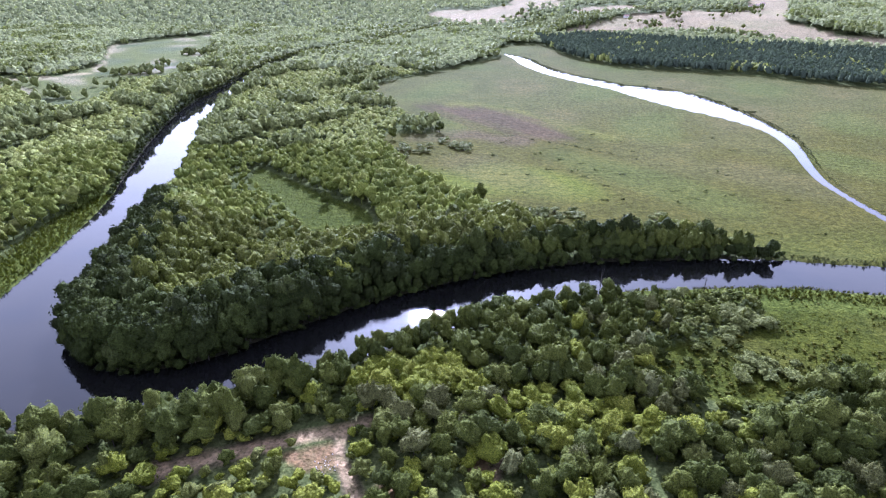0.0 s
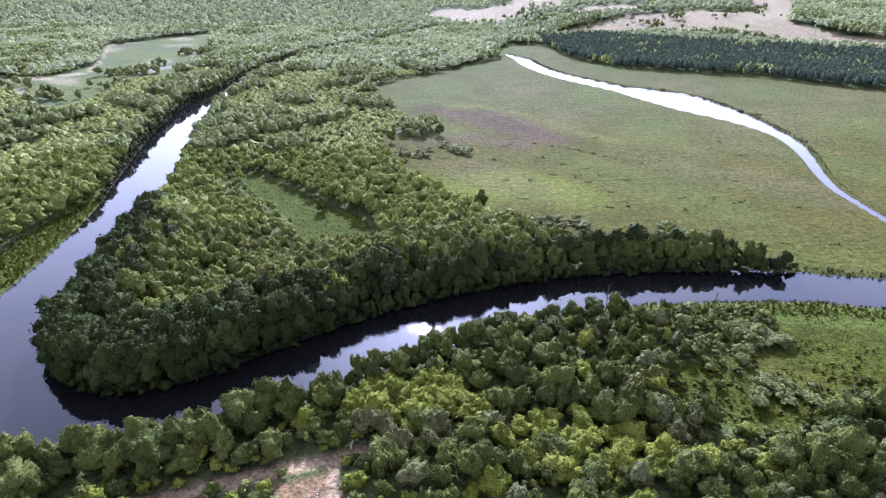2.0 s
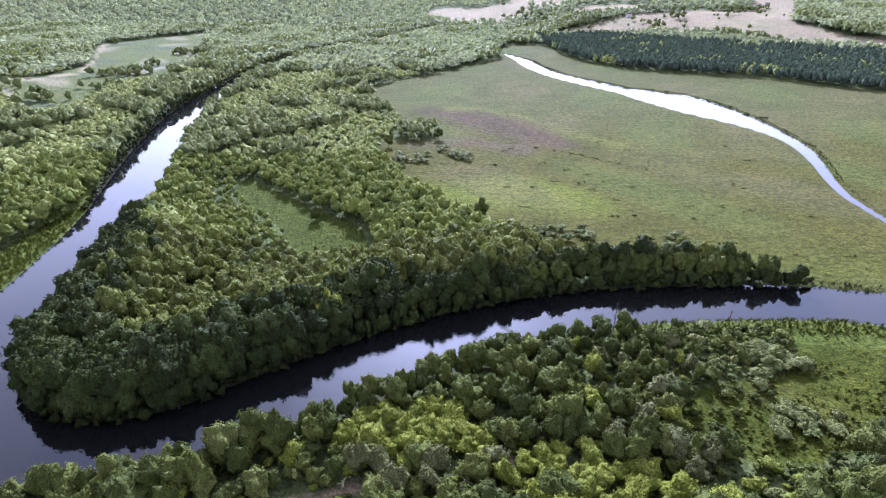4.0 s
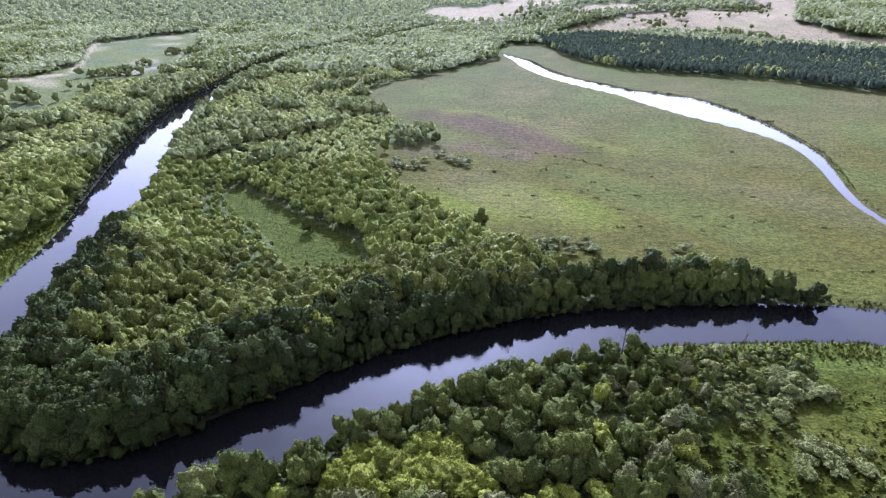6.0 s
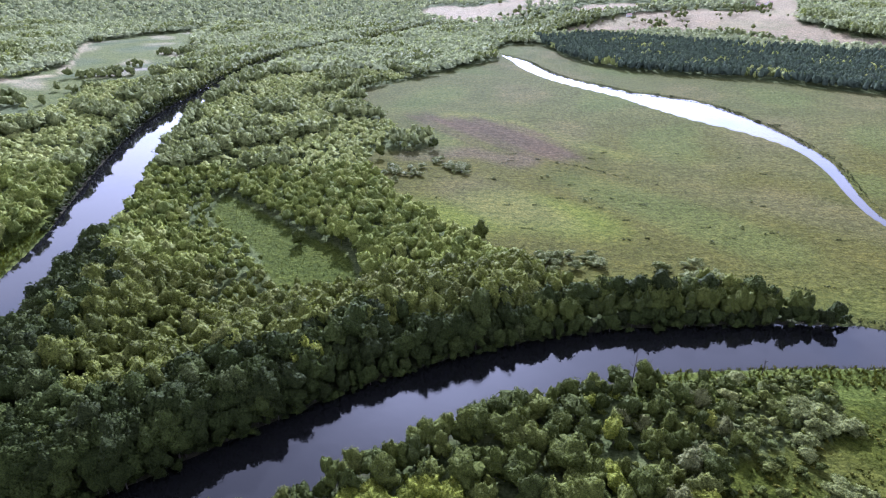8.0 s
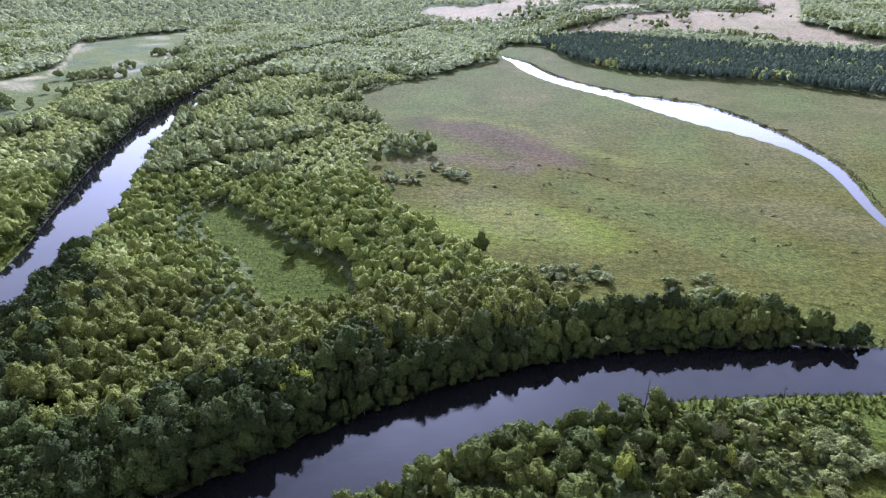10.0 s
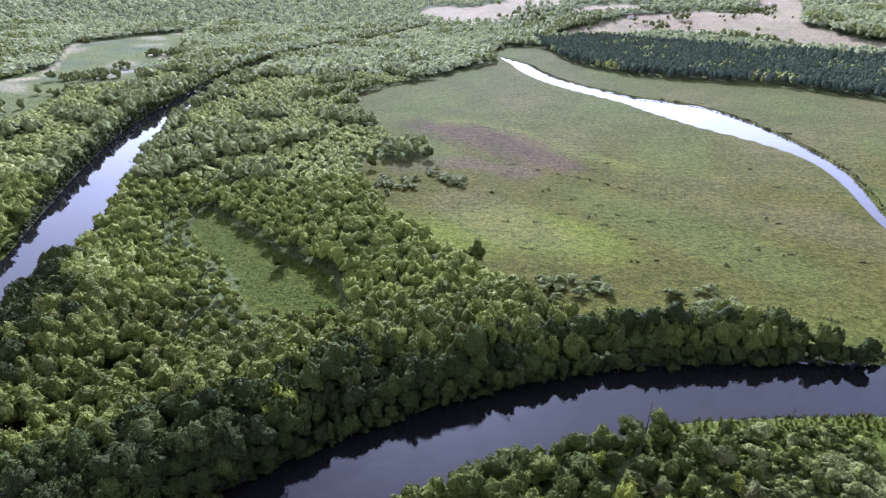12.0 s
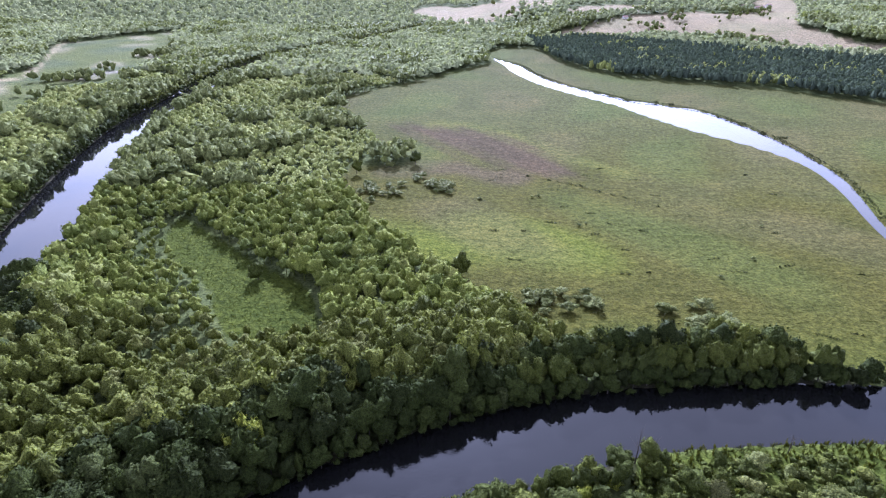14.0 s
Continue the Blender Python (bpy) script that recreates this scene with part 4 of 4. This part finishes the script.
# single trees and a few houses on the dry hillside
lone = tree_kind("field_tree", "dark lone tree on the dry tan hillside", range(160, 163), 20, 0.10, LEAF_OAK, boughs=7, clumps=16, wide=0.5, shell=(6, 10))
rng = np.random.default_rng(77)
for px, py, tall in [(295, 802, 12), (299, 800, 9), (303, 806, 10), (294, 773, 7), (290, 779, 6), (334, 777, 5), (337, 797, 5), (358, 804, 11), (364, 803, 8), (369, 808, 9), (347, 722, 11), (249, 800, 8), (253, 802, 6), (288, 760, 7),
                     (270, 795, 6), (392, 779, 5), (412, 776, 5), (374, 812, 8), (383, 815, 9), (395, 806, 7), (401, 812, 8), (410, 818, 7), (262, 775, 12), (256, 771, 10), (267, 773, 9), (230, 790, 7), (102, 1078, 12), (206, 818, 6), (184, 800, 7)]:
    plant(lone[rng.integers(3)], px, py, 0.7 * tall, rng.uniform(0, 360), rng.uniform(0.9, 1.2), "trees on the hillside", used)


# ---------------------------------------------------------------- reeds and grass
def tuft(seed, blades, wide, lean):
    """A tuft one metre high of upright blades that lean outwards."""
    rng = np.random.default_rng(seed)
    a = rng.uniform(0, 2 * math.pi, blades)
    foot = np.stack([np.cos(a), np.sin(a), 0 * a], -1) * rng.uniform(0, wide, (blades, 1))
    tip = foot + np.stack([np.cos(a), np.sin(a), 0 * a], -1) * rng.uniform(0, lean, (blades, 1)) + np.c_[0 * a, 0 * a, rng.uniform(0.6, 1.0, blades)]
    across = np.stack([-np.sin(a), np.cos(a), 0 * a], -1) * rng.uniform(0.10, 0.26, (blades, 1)) * wide
    v = np.stack([foot - across, foot + across, tip + 0.4 * across, tip - 0.4 * across], 1).reshape(-1, 3)
    return v, np.arange(4 * blades).reshape(-1, 4), np.tile(np.array([0.0, 0.0, 1.0]), (4 * blades, 1))


reed_shapes = [tuft(200 + s, 9, 0.7, 0.5) for s in range(4)]
marsh_shapes = [tuft(220 + s, 5, 0.9, 1.0) for s in range(4)]


def bank_edge(x, y):
    r, q = channel(RIVER, x, y), channel(STREAM, x, y)
    west = (x < -125) & (y > 100) & (y < 245) & (r > -0.5) & (r < 15 * ease(250, 190, y))
    south = (x > 44) & south_side(x, y) & (r > -0.8) & (r < 7)
    return in_view(x, y) & (west | south)


x, y, rng = scattered(51, (-170, 95, 150, 280), 1.1, bank_edge)
west = x < 0
forest("reeds", reed_shapes, x[west], y[west], rng.uniform(0.5, 1.1, west.sum()), REED, "tall green reeds along the river bank", "reeds", rng)
forest("reeds", reed_shapes, x[~west], y[~west], rng.uniform(0.45, 0.95, (~west).sum()), GRASS, "low bright green reeds on the meadow's edge", "reeds", rng)
x, y, rng = scattered(53, (60, 150, 260, 660), 1.3, lambda x, y: in_view(x, y) & ((channel(STREAM, x, y) > -0.6) & (channel(STREAM, x, y) < 2.2) & (channel(STREAM, x - 2, y - 3) < channel(STREAM, x, y)) | (channel(RIVER, x, y) > -0.8) & (channel(RIVER, x, y) < 2.5) & (x > 100) & ~south_side(x, y)))
far_side = (y > 270) & (channel(STREAM, x - 2, y - 3) < channel(STREAM, x, y))
forest("sedge", reed_shapes, x, y, np.where(y < 200, rng.uniform(0.8, 1.5, len(x)), 1.0) * np.where(far_side | (y < 200), rng.uniform(0.45, 0.95, len(x)) * (0.9 + 0.2 * np.sin(x * 0.4 + y * 0.23)), rng.uniform(0.25, 0.5, len(x))), REED_DARK, "dark sedge fringe along the marsh stream", "sedge", rng)
rng = np.random.default_rng(56)
for cx, cy, big in [(199, 379, 1.6), (191, 410, 1.3), (157, 463, 1.8), (166, 457, 1.5), (193, 389, 1.0)]:
    x, y = cx + rng.normal(size=26) * big, cy + rng.normal(size=26) * big
    forest("sedge", reed_shapes, x, y, rng.uniform(0.4, 0.8, 26), REED_DARK, "dark tussock of sedge standing in the stream", "sedge", rng)
rng = np.random.default_rng(61)
rows = []
for _ in range(42):
    cx, cy, turn, run = rng.uniform(0, 150), rng.uniform(192, 330), rng.uniform(-0.5, 0.25), rng.uniform(1.0, 3.5)
    if one(lambda a, b: inside(MARSH, a, b), cx, cy) and one(lambda a, b: channel(MAUVE, a, b), cx, cy) > 4:
        t = rng.uniform(-1, 1, 9) * run
        rows.append(np.c_[cx + t * math.cos(turn) + rng.normal(size=9) * 0.25, cy + t * math.sin(turn) + rng.normal(size=9) * 0.25])
x, y = np.vstack(rows).T
forest("sedge", reed_shapes, x, y, rng.uniform(0.3, 0.6, len(x)), REED_DARK, "short dark rows of sedge in the marsh grass", "sedge", rng)
DITCH = smooth_line([(54, 312, 0.7), (68, 304, 0.9), (80, 294, 0.9), (96, 281, 0.6)])
x, y, rng = scattered(54, (50, 275, 100, 316), 0.9, lambda x, y: channel(DITCH, x, y) + 0.5 + 0.5 * np.sin(1.3 * x + np.sin(0.4 * y)) < 0.0)
forest("sedge", reed_shapes, x, y, rng.uniform(0.4, 0.75, len(x)), REED_DARK, "dark sedge along a ditch in the marsh", "sedge", rng)
x, y, rng = scattered(55, (-60, 168, 300, 640), 2.8, lambda x, y: in_view(x, y) & inside(MARSH, x, y) & (channel(STREAM, x, y) > 2) & (channel(RIVER, x, y) > 2) & (channel(MAUVE, x, y) > 1))
more = scattered(58, (-20, 166, 170, 250), 1.4, lambda x, y: in_view(x, y) & inside(MARSH, x, y) & (channel(RIVER, x, y) > 2) & (channel(STREAM, x, y) > 2) & (np.random.default_rng(6).random(len(x)) < ease(250, 205, y)))
x, y = np.r_[x, more[0]], np.r_[y, more[1]]
forest("marsh_grass", marsh_shapes, x, y, rng.uniform(0.1, 0.26, len(x)), MARSH_GRASS, "olive green marsh grass in the wide wetland", "grass", rng)
x, y, rng = scattered(63, (48, 98, 150, 152), 1.7, lambda x, y: inside(MEADOW, x, y) & (channel(RIVER, x, y) > 4) & (np.sin(0.23 * x + 1.9 * np.sin(0.17 * y)) * np.sin(0.29 * y + 1.3 * np.sin(0.21 * x)) + 0.4 * ease(122, 104, y) > 0.18))
forest("tussocks", [crown_shape(115 + s, 10, 0.14, boughs=6, clumps=10, wide=0.8, low=0.0, tall_boughs=0.3, shell=(3, 8)) for s in range(4)], x, y, rng.uniform(0.25, 0.75, len(x)), GRASS, "rough green tussocks in the near meadow", "grass", rng, (1.2, 2.0))
x, y, rng = scattered(57, (40, 95, 150, 156), 1.2, lambda x, y: inside(MEADOW, x, y) & (channel(RIVER, x, y) > 3))
rough = 0.5 + 0.5 * np.sin(0.31 * x + 1.7 * np.sin(0.23 * y)) * np.sin(0.37 * y + 1.1 * np.sin(0.19 * x))
forest("meadow_grass", marsh_shapes, x, y, rng.uniform(0.12, 0.28, len(x)) + 0.3 * rough**2 * rng.random(len(x)), GRASS, "lush green grass in the near meadow", "grass", rng)
x, y, rng = scattered(59, (-95, 190, -20, 275), 1.3, lambda x, y: inside(CLEARING, x, y))
forest("clearing_grass", marsh_shapes, x, y, rng.uniform(0.2, 0.45, len(x)), REED, "olive rough grass in the wood's clearing", "grass", rng)


# ---------------------------------------------------------------- small things
def stone_mesh(seed):
    bm = bmesh.new()
    bmesh.ops.create_icosphere(bm, subdivisions=1, radius=1.0)
    rng = np.random.default_rng(seed)
    for v in bm.verts:
        v.co *= rng.uniform(0.7, 1.15)
        v.co.z *= 0.6
    me = bpy.data.meshes.new("stone")
    bm.to_mesh(me)
    bm.free()
    me.materials.append(STONE)
    return me


STONE, n, l, bsdf = material("pale_limestone")
co = n.new("ShaderNodeTexCoord").outputs["Object"]
l.new(add_ramp(n, l, add_noise(n, l, co, 3.0, 5.0), [(0.3, (0.20, 0.18, 0.16)), (0.7, (0.34, 0.31, 0.28))]), bsdf.inputs["Base Color"])
bsdf.inputs["Roughness"].default_value = 0.9
WALL, n, l, bsdf = material("lime_plaster")
co = n.new("ShaderNodeTexCoord").outputs["Object"]
l.new(add_ramp(n, l, add_noise(n, l, co, 0.8, 5.0), [(0.3, (0.55, 0.52, 0.47)), (0.7, (0.70, 0.67, 0.62))]), bsdf.inputs["Base Color"])
ROOF, n, l, bsdf = material("weathered_tiles")
co = n.new("ShaderNodeTexCoord").outputs["Object"]
l.new(add_ramp(n, l, add_noise(n, l, co, 1.5, 5.0), [(0.3, (0.24, 0.12, 0.08)), (0.7, (0.42, 0.30, 0.24))]), bsdf.inputs["Base Color"])
PANE, n, l, bsdf = material("window_glass")
bsdf.inputs["Base Color"].default_value, bsdf.inputs["Roughness"].default_value = (0.03, 0.035, 0.04, 1), 0.08

stones = [stone_mesh(s) for s in range(3)]
rng = np.random.default_rng(91)
for k in range(26):
    px, py = -23.6 + rng.normal() * 1.5, 84.8 + rng.normal() * 1.6
    ob = tagged(new("stone", stones[k % 3]), "pale broken limestone on bare earth", "stone", "stones beside the track")
    r = rng.uniform(0.06, 0.22)
    ob.matrix_basis = pose(px, py, on_land(px, py) + 0.3 * r, 0, 0, rng.uniform(0, 360)) @ Matrix.Diagonal((r, r, r, 1))


def part(name, bm, mat, parent, label=""):
    me = bpy.data.meshes.new(name)
    bm.to_mesh(me)
    bm.free()
    me.materials.append(mat)
    ob = new(name, me)
    ob.parent = parent
    return tagged(ob, label)


def box(bm, x0, y0, z0, x1, y1, z1):
    v = [bm.verts.new((x, y, z)) for z in (z0, z1) for x, y in ((x0, y0), (x1, y0), (x1, y1), (x0, y1))]
    for f in ((3, 2, 1, 0), (4, 5, 6, 7), (0, 1, 5, 4), (1, 2, 6, 5), (2, 3, 7, 6), (3, 0, 4, 7)):
        bm.faces.new([v[i] for i in f])


def house():
    """A small gabled house."""
    root = tagged(new("house"), "small pale house with a tiled gable roof", "house", "houses on the far hill")
    bm = bmesh.new()
    box(bm, -5, -3.5, -0.5, 5, 3.5, 3.2)
    gable = [bm.verts.new(p) for p in ((-5, -3.5, 3.2), (-5, 3.5, 3.2), (-5, 0, 5.4), (5, -3.5, 3.2), (5, 3.5, 3.2), (5, 0, 5.4))]
    bm.faces.new(gable[:3][::-1])
    bm.faces.new(gable[3:])
    part("wall", bm, WALL, root)
    for sign in (-1, 1):
        bm = bmesh.new()
        v = [bm.verts.new((x, sign * y, z)) for x in (-5.5, 5.5) for y, z in ((4.1, 2.85), (0, 5.45), (0, 5.65), (4.1, 3.05))]
        for f in ((0, 1, 2, 3), (7, 6, 5, 4), (0, 4, 5, 1), (2, 6, 7, 3), (0, 3, 7, 4), (1, 5, 6, 2)):
            bm.faces.new([v[i] for i in f])
        bmesh.ops.recalc_face_normals(bm, faces=bm.faces)
        part("roof", bm, ROOF, root)
    for wx in (-3.2, 2.2):
        bm = bmesh.new()
        box(bm, wx, -3.54, 1.0, wx + 1.1, -3.48, 2.2)
        part("window", bm, PANE, root)
    bm = bmesh.new()
    box(bm, -0.5, -3.54, 0, 0.5, -3.48, 2.05)
    part("door", bm, BARK, root)
    return root


first = house()
for k, (px, py, turn, big) in enumerate([(243, 835, 10, 1.0), (430, 885, -20, 1.0), (442, 893, 35, 0.9), (418, 900, 0, 1.1), (404, 885, 70, 0.9), (455, 905, 15, 1.0), (390, 905, -30, 1.0), (395, 858, 20, 0.9), (408, 864, -15, 0.9), (424, 868, 40, 0.9), (556, 944, 5, 1.3), (568, 950, -20, 1.4), (580, 941, 30, 1.3), (592, 946, 0, 1.5), (604, 938, -35, 1.3), (616, 934, 12, 1.4), (545, 952, -8, 1.2)]):
    m = pose(px, py, on_land(px, py), 0, 0, turn)
    ob = copy_thing(first, m) if k else first
    ob.matrix_basis = m @ Matrix.Diagonal((0.62 * big, 0.62 * big, 0.62 * big, 1))

# bare snags on the near bank
rng = np.random.default_rng(93)
for px, py, tall in [(46, 149.5, 8.5), (49, 149, 7.0), (78, 152.0, 5.0), (-30, 300, 6.0)]:
    pieces = [tube((0, 0, -0.1), (0.1, 0.1, 0.6 * tall), 0.14, 0.08), tube((0.1, 0.1, 0.6 * tall), (0.0, 0.3, tall), 0.08, 0.02)]
    for k in range(9):
        a, z = rng.uniform(0, 6.28), rng.uniform(0.35, 0.85) * tall
        r = rng.uniform(0.12, 0.26) * tall
        pieces.append(tube((0.08, 0.12, z), (r * math.cos(a), r * math.sin(a), z + r * rng.uniform(0.6, 1.4)), 0.045, 0.012, 5))
    v, q, _ = joined(pieces)
    ob = tagged(new("dead_tree", mesh_of("dead_tree", v, q, BARK, smooth=True)), "bare grey dead tree on the river bank", "tree", "dead trees")
    ob.location = (px, py, on_land(px, py))
